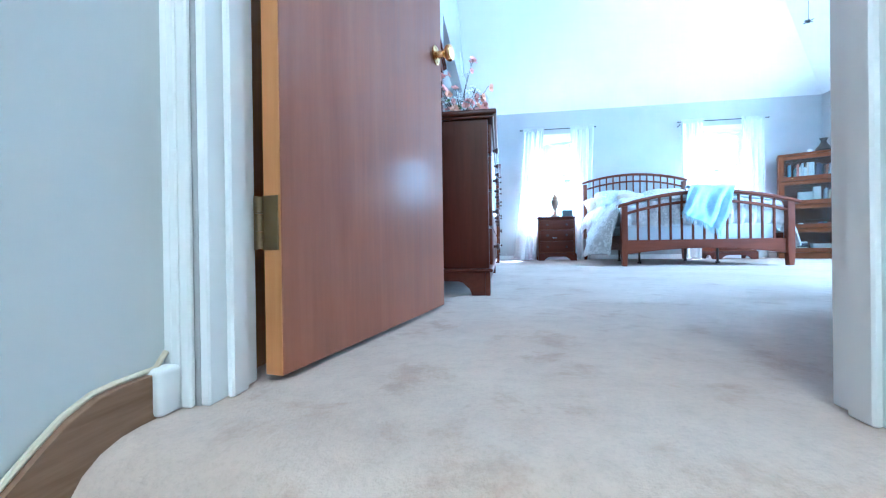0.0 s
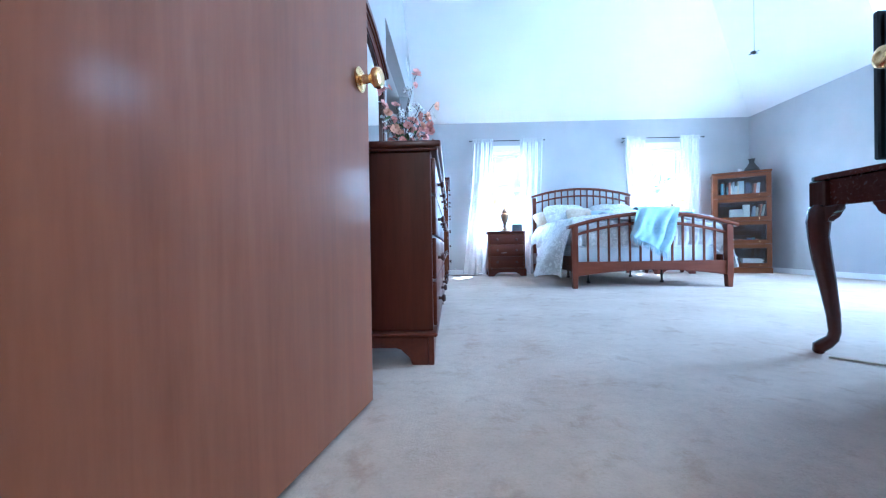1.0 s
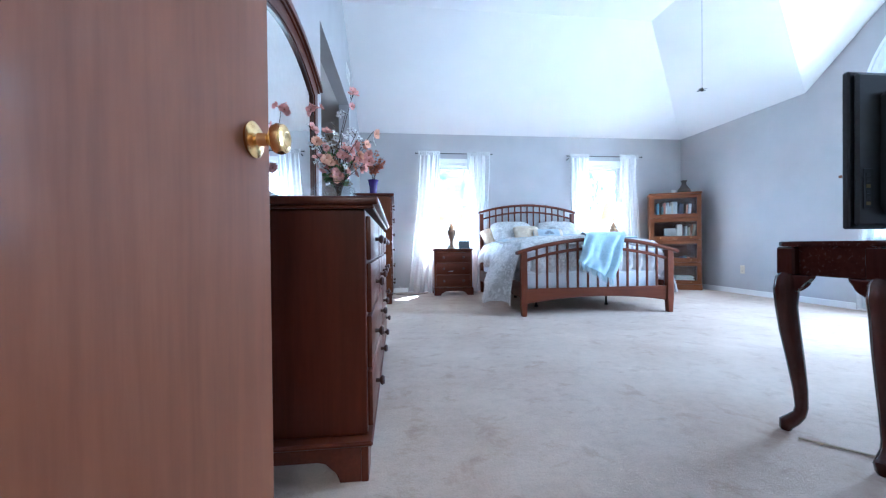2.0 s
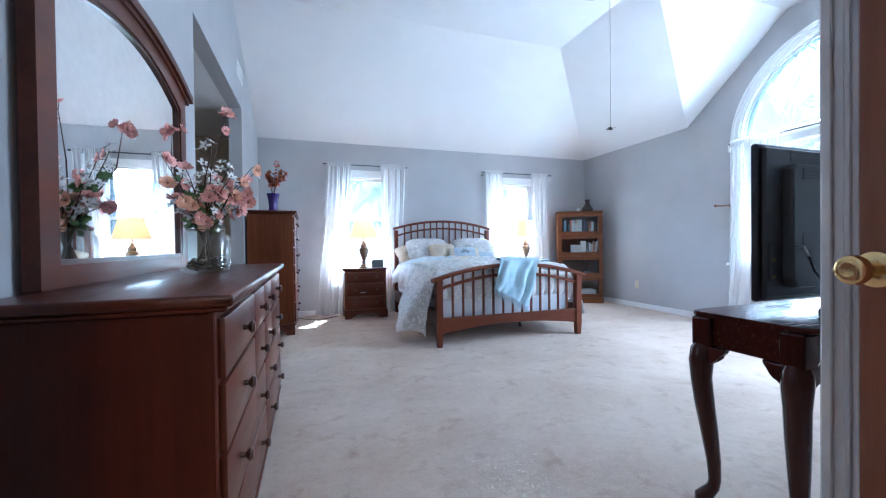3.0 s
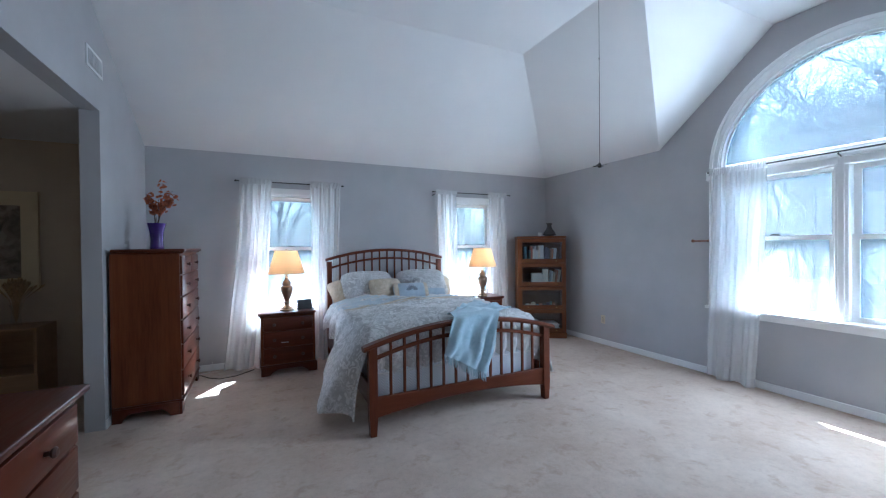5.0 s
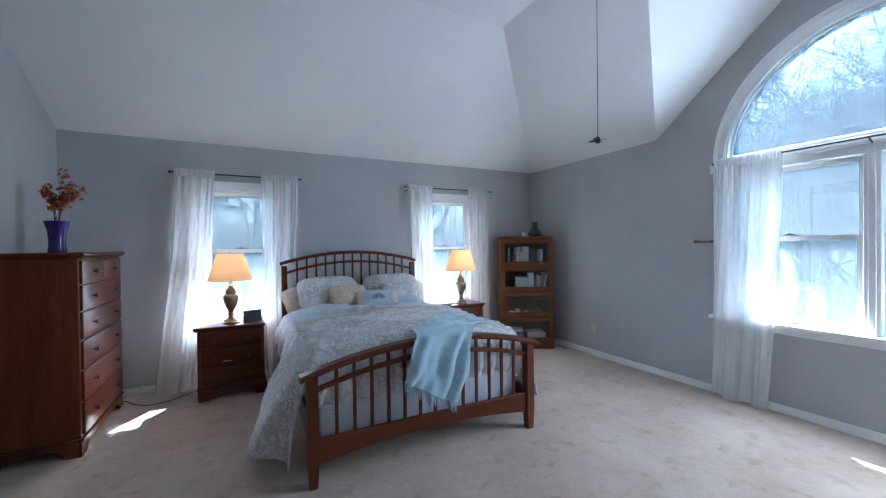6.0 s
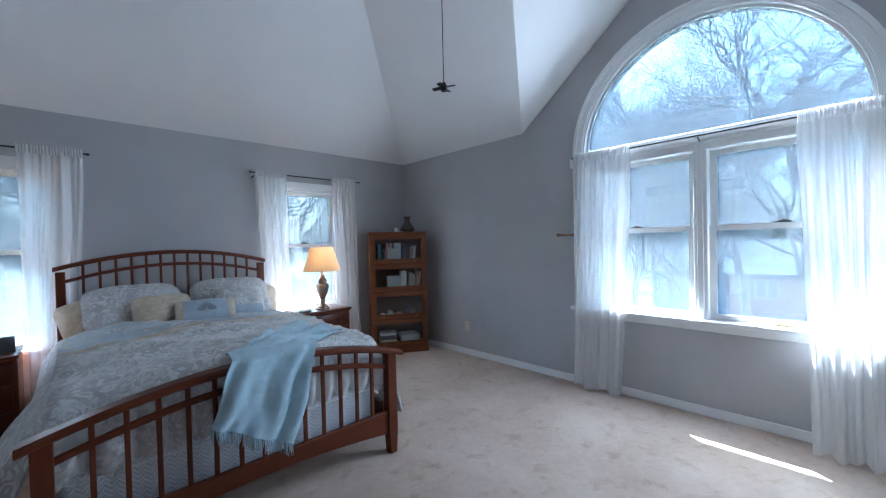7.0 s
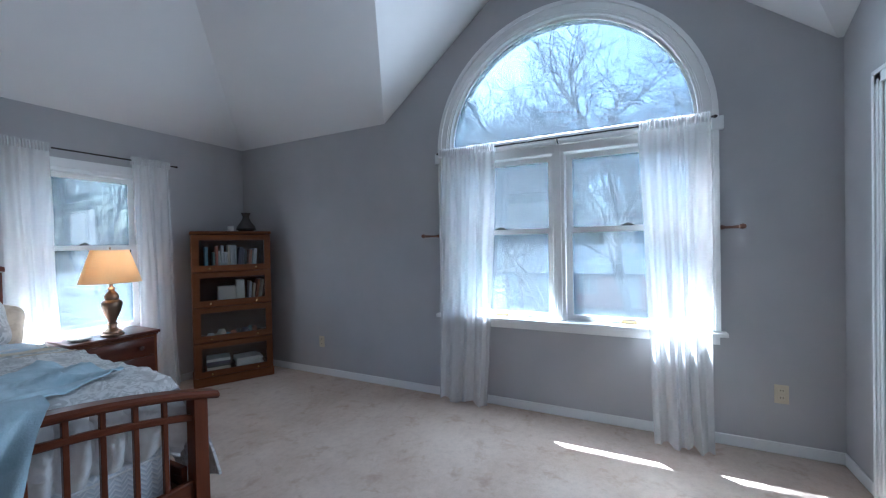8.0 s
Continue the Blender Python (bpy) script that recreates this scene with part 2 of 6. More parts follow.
def box(x0, x1, y0, y1, z0, z1, bevel=0.0, bm=None, seg=1):
    bm = bm if bm is not None else bmesh.new()
    made = bmesh.ops.create_cube(bm, size=1.0)
    vs = made["verts"]
    for v in vs:
        v.co = Vector(((x0 + x1) / 2 + v.co.x * (x1 - x0), (y0 + y1) / 2 + v.co.y * (y1 - y0), (z0 + z1) / 2 + v.co.z * (z1 - z0)))
    if bevel:
        es = {e for v in vs for e in v.link_edges}
        bmesh.ops.bevel(bm, geom=list(es), offset=bevel, segments=seg, profile=0.5, affect="EDGES")
    return bm


def prism(poly, axis, a0, a1, bm=None, bevel=0.0):
    """Extrude a flat outline along x, y or z."""
    bm = bm if bm is not None else bmesh.new()
    put = {"x": lambda a, u, v: (a, u, v), "y": lambda a, u, v: (u, a, v), "z": lambda a, u, v: (u, v, a)}[axis]
    lo = [bm.verts.new(put(a0, u, v)) for u, v in poly]
    hi = [bm.verts.new(put(a1, u, v)) for u, v in poly]
    n = len(poly)
    fs = [bm.faces.new(lo), bm.faces.new(hi)] + [bm.faces.new((lo[i], lo[(i + 1) % n], hi[(i + 1) % n], hi[i])) for i in range(n)]
    if bevel:
        es = list({e for f in fs[:2] for e in f.edges})
        bmesh.ops.bevel(bm, geom=es, offset=bevel, segments=2, profile=0.5, affect="EDGES")
    return bm


def ring(outer, inner, axis, a0, a1, bm=None, closed=True):
    """A frame between two outlines with the same number of corners."""
    bm = bm if bm is not None else bmesh.new()
    put = {"x": lambda a, u, v: (a, u, v), "y": lambda a, u, v: (u, a, v), "z": lambda a, u, v: (u, v, a)}[axis]
    rows = [[bm.verts.new(put(a, u, v)) for u, v in line] for a, line in ((a0, outer), (a0, inner), (a1, inner), (a1, outer))]
    n = len(outer)
    for i in range(n if closed else n - 1):
        j = (i + 1) % n
        for r in range(4):
            bm.faces.new((rows[r][i], rows[r][j], rows[(r + 1) % 4][j], rows[(r + 1) % 4][i]))
    if not closed:
        bm.faces.new([rows[r][0] for r in range(4)])
        bm.faces.new([rows[r][-1] for r in range(4)])
    return bm


def lathe(profile, seg=24, bm=None, at=(0, 0, 0)):
    """Turn a profile of (radius, height) round z."""
    bm = bm if bm is not None else bmesh.new()
    rings = []
    for r, z in profile:
        if r < 1e-5:
            rings.append([bm.verts.new((at[0], at[1], at[2] + z))])
        else:
            rings.append([bm.verts.new((at[0] + r * math.cos(2 * math.pi * i / seg), at[1] + r * math.sin(2 * math.pi * i / seg), at[2] + z)) for i in range(seg)])
    for a, b in zip(rings, rings[1:]):
        for i in range(seg):
            j = (i + 1) % seg
            if len(a) == 1 and len(b) == 1:
                continue
            if len(a) == 1:
                bm.faces.new((a[0], b[i], b[j]))
            elif len(b) == 1:
                bm.faces.new((a[i], a[j], b[0]))
            else:
                bm.faces.new((a[i], a[j], b[j], b[i]))
    return bm


def tube(points, radii, seg=8, bm=None, caps=True):
    bm = bm if bm is not None else bmesh.new()
    pts = [Vector(p) for p in points]
    radii = radii if isinstance(radii, (list, tuple)) else [radii] * len(pts)
    up, rows = None, []
    for i, p in enumerate(pts):
        d = (pts[min(i + 1, len(pts) - 1)] - pts[max(i - 1, 0)]).normalized()
        if up is None:
            up = d.orthogonal().normalized()
        up = (up - d * up.dot(d)).normalized()
        side = d.cross(up)
        rows.append([bm.verts.new(p + (up * math.cos(2 * math.pi * k / seg) + side * math.sin(2 * math.pi * k / seg)) * radii[i]) for k in range(seg)])
    for a, b in zip(rows, rows[1:]):
        for k in range(seg):
            bm.faces.new((a[k], a[(k + 1) % seg], b[(k + 1) % seg], b[k]))
    if caps:
        bm.faces.new(rows[0])
        bm.faces.new(rows[-1])
    return bm


def sheet(nu, nv, f, bm=None, thick=0.0):
    """A surface of nu by nv cells from f(u, v), u and v from 0 to 1."""
    bm = bm if bm is not None else bmesh.new()
    g = [[bm.verts.new(f(i / nu, j / nv)) for j in range(nv + 1)] for i in range(nu + 1)]
    fs = [bm.faces.new((g[i][j], g[i + 1][j], g[i + 1][j + 1], g[i][j + 1])) for i in range(nu) for j in range(nv)]
    if thick:
        bmesh.ops.recalc_face_normals(bm, faces=fs)
        bmesh.ops.solidify(bm, geom=fs, thickness=thick)
    return bm


def arc_pts(cu, cv, r, a0, a1, n):
    return [(cu + r * math.cos(radians(a0 + (a1 - a0) * i / n)), cv + r * math.sin(radians(a0 + (a1 - a0) * i / n))) for i in range(n + 1)]


def wob(x, y, z=0.0):
    return noise.noise(Vector((x, y, z)))

# ---- the large structure ----
FAN_TURN, HALL_POWER, HALL_GLOW = 61.0, 0.30, 0.22
XW, XE, YN, YS = -0.38, 4.906, 6.80, 1.66
TOP = 3.46
EAVE, FLAT, PITCH = 2.44, 3.325, 0.51
RUN = (FLAT - EAVE) / PITCH

structure("floor", box(-2.6, 5.1, 0.62, 7.0, -0.2, 0.0), CARPET, "worn beige cut-pile carpet through the bedroom and hall", "carpet")

# west wall with the alcove opening
bm = box(XW - 0.12, XW, 0.69, 3.78, 0, TOP)
box(XW - 0.12, XW, 3.78, 5.53, 2.40, TOP, bm=bm)
box(XW - 0.12, XW, 5.53, YN, 0, TOP, bm=bm)
structure("wall_west", bm, WALL, "grey painted wall with a wide cased-free alcove opening", "wall")

# north wall with two windows
WIN_N = [(0.635, 1.455), (3.055, 3.875)]
WZ0, WZ1 = 0.60, 1.99
bm = bmesh.new()
edges_x = [-2.6, WIN_N[0][0], WIN_N[0][1], WIN_N[1][0], WIN_N[1][1], 5.1]
for i in range(0, 6, 2):
    box(edges_x[i], edges_x[i + 1], YN, YN + 0.16, 0, TOP, bm=bm)
for a, b in WIN_N:
    box(a, b, YN, YN + 0.16, 0, WZ0, bm=bm)
    box(a, b, YN, YN + 0.16, WZ1, TOP, bm=bm)
structure("wall_north", bm, WALL, "grey painted wall behind the bed with two window openings", "wall")

# east wall with the arched opening
AY, AZ, AR, TZ = 3.245, 2.092, 0.905, 2.05
SILL = 0.72
bm = box(XE, XE + 0.16, 0.69, AY - AR, 0, TOP)
box(XE, XE + 0.16, AY + AR, YN, 0, TOP, bm=bm)
box(XE, XE + 0.16, AY - AR, AY + AR, 0, SILL - 0.02, bm=bm)
arch = arc_pts(AY, AZ, AR, 0, 180, 40)
for (u0, v0), (u1, v1) in zip(arch, arch[1:]):
    prism([(u0, v0), (u1, v1), (u1, TOP), (u0, TOP)], "x", XE, XE + 0.16, bm)
structure("wall_east", bm, WALL, "grey painted gable wall with a tall arched window opening", "wall")

# closet block: north face, west face with its doorway, and closing walls
bm = box(1.46, 3.70, YS - 0.11, YS, 0, TOP)
box(3.70, 4.50, YS - 0.11, YS, 2.04, TOP, bm=bm)
box(4.50, XE, YS - 0.11, YS, 0, TOP, bm=bm)
structure("wall_south", bm, WALL, "grey painted closet wall with a door opening near the window corner", "wall")
bm = box(1.46, 1.57, 1.575, YS - 0.11, 0, TOP)
box(1.46, 1.57, 0.86, 1.575, 2.04, TOP, bm=bm)
box(1.46, 1.57, 0.69, 0.86, 0, TOP, bm=bm)
structure("wall_closet", bm, WALL, "short grey painted closet wall beside the bedroom entry", "wall")
bm = box(XW, -0.305, 0.69, 0.80, 0, TOP)
box(-0.305, 0.600, 0.69, 0.80, 2.045, TOP, bm=bm)
box(0.600, 1.46, 0.69, 0.80, 0, TOP, bm=bm)
box(1.57, XE, 0.69, 0.80, 0, TOP, bm=bm)
structure("wall_entry", bm, WALL, "painted wall pierced by the bedroom entry doorway", "wall")

# hall behind the camera's start
bm = box(-0.47, -0.352, -1.5, 0.69, -1.7, 2.6)
box(1.10, 1.22, -1.5, 0.69, -1.7, 2.6, bm=bm)
box(-0.47, 1.22, -1.6, -1.5, -1.7, 2.6, bm=bm)
structure("wall_hall", bm, HALL, "pale painted walls of the narrow hall", "wall")
stairs = thing("stairs", pose(0, 0, 0), "carpeted stairs with soft rounded nosings below the landing", "stairs", "", "structure")
for k in range(7):
    fall, back = -0.185 * k, 0.62 - 0.26 * k
    nose = [(0, 0), (-0.025, -0.002), (-0.050, -0.010), (-0.070, -0.024), (-0.085, -0.045), (-0.090, -0.070), (-0.082, -0.092), (-0.062, -0.105), (-0.058, -0.20), (0.0, -0.20)]
    deep = 0.0 if k == 0 else 0.20
    part("tread", prism([(back + deep, fall)] + [(back + u, fall + v) for u, v in nose] + [(back + deep, fall - 0.20)], "x", -0.3515, 1.0995), CARPET, stairs, "", True)
part("lower_landing", box(-0.3515, 1.0995, -1.4995, -1.0, -1.70, -1.30), CARPET, stairs)
structure("ceiling_hall", box(-0.47, 1.22, -1.6, 0.69, 2.44, 2.6), CEIL, "white hall ceiling", "ceiling")

# alcove
bm = box(-2.6, -2.48, 3.1, YN, 0, 2.6)
box(-2.48, XW - 0.12, YN - 0.012, YN - 0.0005, 0, 2.40, bm=bm)
box(-2.48, XW - 0.12, 3.1, 3.22, 0, 2.6, bm=bm)
structure("wall_alcove", bm, ALCOVE, "taupe painted walls of the unlit dressing alcove", "wall")
structure("ceiling_alcove", box(-2.6, XW - 0.12, 3.1, YN, 2.40, 2.6), CEIL, "white alcove ceiling", "ceiling")

# vaulted ceiling: slopes, flat field and the dormer over the arched window
GR = 1.11
ridge_x, yn, ys = XE - RUN, YN - RUN, 0.80 + RUN
g1, g0 = AY + 1.56, AY - 1.56
f1, f0 = g1 - GR, g0 + GR
E_, F_ = EAVE, FLAT
polys = [
    [(XW, YN, E_), (XE, YN, E_), (ridge_x, yn, F_), (XW, yn, F_)],
    [(XW, 0.80, E_), (XE, 0.80, E_), (ridge_x, ys, F_), (XW, ys, F_)],
    [(XE, YN, E_), (ridge_x, yn, F_), (ridge_x, f1, F_), (XE, g1, E_)],
    [(XE, g0, E_), (ridge_x, f0, F_), (ridge_x, ys, F_), (XE, 0.80, E_)],
    [(XE, g1, E_), (ridge_x, f1, F_), (XE, f1, F_)],
    [(XE, g0, E_), (XE, f0, F_), (ridge_x, f0, F_)],
    [(XW, ys, F_), (ridge_x, ys, F_), (ridge_x, f0, F_), (ridge_x, f1, F_), (ridge_x, yn, F_), (XW, yn, F_)],
    [(ridge_x, f0, F_), (XE, f0, F_), (XE, f1, F_), (ridge_x, f1, F_)],
]
bm = bmesh.new()
for poly in polys:
    bm.faces.new([bm.verts.new(p) for p in poly])
bmesh.ops.remove_doubles(bm, verts=bm.verts, dist=0.001)
box(XW - 0.12, XE + 0.16, 0.69, YN + 0.16, TOP, TOP + 0.12, bm=bm)
structure("ceiling", bm, CEIL, "white vaulted ceiling with hipped slopes and a dormer", "ceiling")


# Added out of view, sized to cut the rear windows' sun patch.
structure("roof_eave", box(-2.7, 5.3, YN + 0.16, YN + 1.16, 2.50, 2.66, 0.01), TRIM, "white boxed roof eave over the rear windows", "eave")

# Unseen slab added to narrow the sun strip below the arched window.
bm = box(XE + 0.005, XE + 0.155, 0.6, YN + 0.1, TOP + 0.12, 3.80)
box(XE + 0.005, XE + 1.45, 0.6, YN + 0.6, 3.80, 3.92, 0.01, bm)
structure("roof_overhang", bm, TRIM, "white gable overhang above the arched window", "eave")

# ---- trim ----
def skirting(name, run, height=0.070):
    """A baseboard along wall runs given as boxes."""
    bm = bmesh.new()
    for x0, x1, y0, y1 in run:
        box(x0, x1, y0, y1, 0.0, height, 0.004, bm)
    return structure(name, bm, TRIM, "white painted baseboard with an eased top edge", "baseboard")


skirting("baseboard_north", [(XW, XE - 0.013, YN - 0.013, YN - 0.0005)])
skirting("baseboard_east", [(XE - 0.013, XE - 0.0005, YS, YN - 0.013)])
skirting("baseboard_west", [(XW + 0.0005, XW + 0.013, 0.81, 3.78), (XW + 0.0005, XW + 0.013, 5.53, YN - 0.013)])
skirting("baseboard_south", [(1.47, 3.62, YS + 0.0005, YS + 0.013), (4.585, XE - 0.013, YS + 0.0005, YS + 0.013)])


def door_casing(name, axis, wall, out, u0, u1, top, w=0.075, depth=0.11):
    """Moulded casing round a doorway; out is the side that it faces; with its jamb lining."""
    bm = bmesh.new()
    def slab(ua, ub, d0, d1, z0, z1, b=0.003):
        lo, hi = sorted((wall + out * d0, wall + out * d1))
        if axis == "x":
            box(lo, hi, ua, ub, z0, z1, b, bm)
        else:
            box(ua, ub, lo, hi, z0, z1, b, bm)
    for s, u in ((-1, u0), (1, u1)):
        a, b = sorted((u + s * 0.006, u + s * w))
        slab(a, b, 0.0005, 0.012, 0, top + w)
        a, b = sorted((u + s * (w - 0.022), u + s * w))
        slab(a, b, 0.012, 0.020, 0, top + w)
        a, b = sorted((u + s * 0.02, u + s * 0.034))
        slab(a, b, 0.012, 0.016, 0, top + 0.03)
        a, b = sorted((u, u - s * 0.016))
        slab(a, b, -depth, 0.002, 0, top)
        a, b = sorted((u - s * 0.016, u - s * 0.028))
        slab(a, b, -depth * 0.65, -depth * 0.3, 0, top - 0.016)
    slab(u0 - w, u1 + w, 0.0005, 0.012, top + 0.006, top + w)
    slab(u0 - w, u1 + w, 0.012, 0.020, top + w - 0.022, top + w)
    slab(u0, u1, -depth, 0.002, top - 0.016, top)
    return structure(name, bm, TRIM, "white moulded door casing and jamb", "door casing")


door_casing("trim_entry", "y", 0.69, -1, -0.305, 0.600, 2.045)
door_casing("trim_closet", "x", 1.46, -1, 0.86, 1.575, 2.04)
door_casing("trim_corner", "y", YS, 1, 3.70, 4.50, 2.04)


# ---- windows ----
def sash_window(name, x0, x1, y, z0, z1, label):
    """A double-hung window in the north wall."""
    w = thing(name, pose(0, 0, 0), label, "window", "", "structure")
    zm = (z0 + z1) / 2 + 0.05
    c = 0.07
    o = [(x0 - c, z0 - 0.02), (x1 + c, z0 - 0.02), (x1 + c, z1 + c), (x0 - c, z1 + c)]
    i = [(x0, z0 - 0.02), (x1, z0 - 0.02), (x1, z1), (x0, z1)]
    part("casing", ring(o, i, "y", y - 0.02, y - 0.001), TRIM, w)
    i2 = [(x0 + 0.03, z0 + 0.03), (x1 - 0.03, z0 + 0.03), (x1 - 0.03, z1 - 0.03), (x0 + 0.03, z1 - 0.03)]
    part("window_frame", ring([(x0, z0), (x1, z0), (x1, z1), (x0, z1)], i2, "y", y, y + 0.15), TRIM, w)
    part("window_sill", box(x0 - c - 0.02, x1 + c + 0.02, y - 0.045, y + 0.03, z0 - 0.025, z0 + 0.004, 0.004), TRIM, w)
    for nm, a, b, yy in (("upper_sash", zm - 0.02, z1 - 0.03, y + 0.09), ("lower_sash", z0 + 0.03, zm + 0.02, y + 0.05)):
        oo = [(x0 + 0.03, a), (x1 - 0.03, a), (x1 - 0.03, b), (x0 + 0.03, b)]
        ii = [(x0 + 0.07, a + 0.04), (x1 - 0.07, a + 0.04), (x1 - 0.07, b - 0.04), (x0 + 0.07, b - 0.04)]
        s = part(nm, ring(oo, ii, "y", yy, yy + 0.035), TRIM, w)
        pane = part("pane", box(x0 + 0.065, x1 - 0.065, yy + 0.015, yy + 0.019, a + 0.035, b - 0.035), DIMMED, s)
        # Shadow off: sun passes at full strength while the tint darkens the view.
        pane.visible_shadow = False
    part("sash_lock", tube([((x0 + x1) / 2 - 0.03, y + 0.06, zm + 0.028), ((x0 + x1) / 2, y + 0.055, zm + 0.036), ((x0 + x1) / 2 + 0.035, y + 0.06, zm + 0.028)], [0.006, 0.012, 0.005]), IRON, w, "dark metal sash lock", True)
    return w


for k, (a, b) in enumerate(WIN_N):
    sash_window("window_%d" % (k + 1), a, b, YN, WZ0, WZ1, "white double-hung window behind sheer curtains")

w3 = thing("window_3", pose(0, 0, 0), "white arched window over a pair of double-hung sashes", "window", "", "structure")


def arch_line(r, z0, n=40):
    return [(AY + r, z0)] + arc_pts(AY, AZ, r, 0, 180, n) + [(AY - r, z0)]


part("casing", ring(arch_line(0.995, SILL), arch_line(0.905, SILL), "x", XE - 0.016, XE - 0.001, closed=False), TRIM, w3)
part("casing_bead", ring(arch_line(0.995, SILL), arch_line(0.965, SILL), "x", XE - 0.028, XE - 0.016, closed=False), TRIM, w3)
part("casing_lip", ring(arch_line(0.93, SILL), arch_line(0.915, SILL), "x", XE - 0.022, XE - 0.016, closed=False), TRIM, w3)
part("window_frame", ring(arch_line(0.905, SILL), arch_line(0.890, SILL), "x", XE - 0.01, XE + 0.15, closed=False), TRIM, w3)
part("window_sill", box(XE - 0.055, XE + 0.1, AY - 1.03, AY + 1.03, SILL - 0.03, SILL, 0.005), TRIM, w3)
part("apron", box(XE - 0.016, XE - 0.001, AY - 0.99, AY + 0.99, SILL - 0.085, SILL - 0.03, 0.003), TRIM, w3)
for s in (-1, 1):
    a, b = sorted((AY + s * 0.955, AY + s * 1.02))
    part("corner_block", box(XE - 0.034, XE - 0.001, a, b, TZ - 0.05, TZ + 0.035, 0.003), TRIM, w3)
part("transom_bar", box(XE + 0.0, XE + 0.14, AY - 0.890, AY + 0.890, TZ - 0.07, TZ + 0.05, 0.004), TRIM, w3)
part("transom_bead", box(XE - 0.012, XE, AY - 0.890, AY + 0.890, TZ - 0.01, TZ + 0.02, 0.003), TRIM, w3)
part("mullion", box(XE + 0.0, XE + 0.14, AY - 0.045, AY + 0.045, SILL, TZ - 0.07, 0.004), TRIM, w3)
part("mullion_bead", box(XE - 0.01, XE, AY - 0.02, AY + 0.02, SILL, TZ - 0.01, 0.003), TRIM, w3)
half = [(AY + 0.890, TZ + 0.05)] + arc_pts(AY, AZ, 0.890, 3, 177, 36) + [(AY - 0.890, TZ + 0.05)]
half_in = [(AY + 0.868, TZ + 0.075)] + arc_pts(AY, AZ, 0.872, 4, 176, 36) + [(AY - 0.868, TZ + 0.075)]
fan_sash = part("arched_sash", ring(half, half_in, "x", XE + 0.03, XE + 0.065), TRIM, w3)
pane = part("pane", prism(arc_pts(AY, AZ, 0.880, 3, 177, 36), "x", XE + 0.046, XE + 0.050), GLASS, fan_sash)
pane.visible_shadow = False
for s in (-1, 1):
    y0, y1 = sorted((AY + s * 0.045, AY + s * 0.890))
    zm = 1.40
    for nm, a, b, xx in (("upper_sash", zm - 0.02, TZ - 0.07, XE + 0.09), ("lower_sash", SILL, zm + 0.02, XE + 0.05)):
        oo = [(y0, a), (y1, a), (y1, b), (y0, b)]
        ii = [(y0 + 0.045, a + 0.04), (y1 - 0.045, a + 0.04), (y1 - 0.045, b - 0.04), (y0 + 0.045, b - 0.04)]
        sh = part(nm, ring(oo, ii, "x", xx, xx + 0.035), TRIM, w3)
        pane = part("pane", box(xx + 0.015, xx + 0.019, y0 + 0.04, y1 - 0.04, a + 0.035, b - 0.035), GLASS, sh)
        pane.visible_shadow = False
    ym = (y0 + y1) / 2
    part("sash_lock", tube([(XE + 0.055, ym - 0.04, zm + 0.024), (XE + 0.05, ym, zm + 0.034), (XE + 0.055, ym + 0.04, zm + 0.026)], [0.006, 0.012, 0.005]), IRON, w3, "dark metal sash lock", True)
    part("sash_lift", box(XE + 0.03, XE + 0.05, ym - 0.05, ym + 0.05, SILL + 0.004, SILL + 0.022, 0.003), HINGE, w3, "small tarnished sash lift")

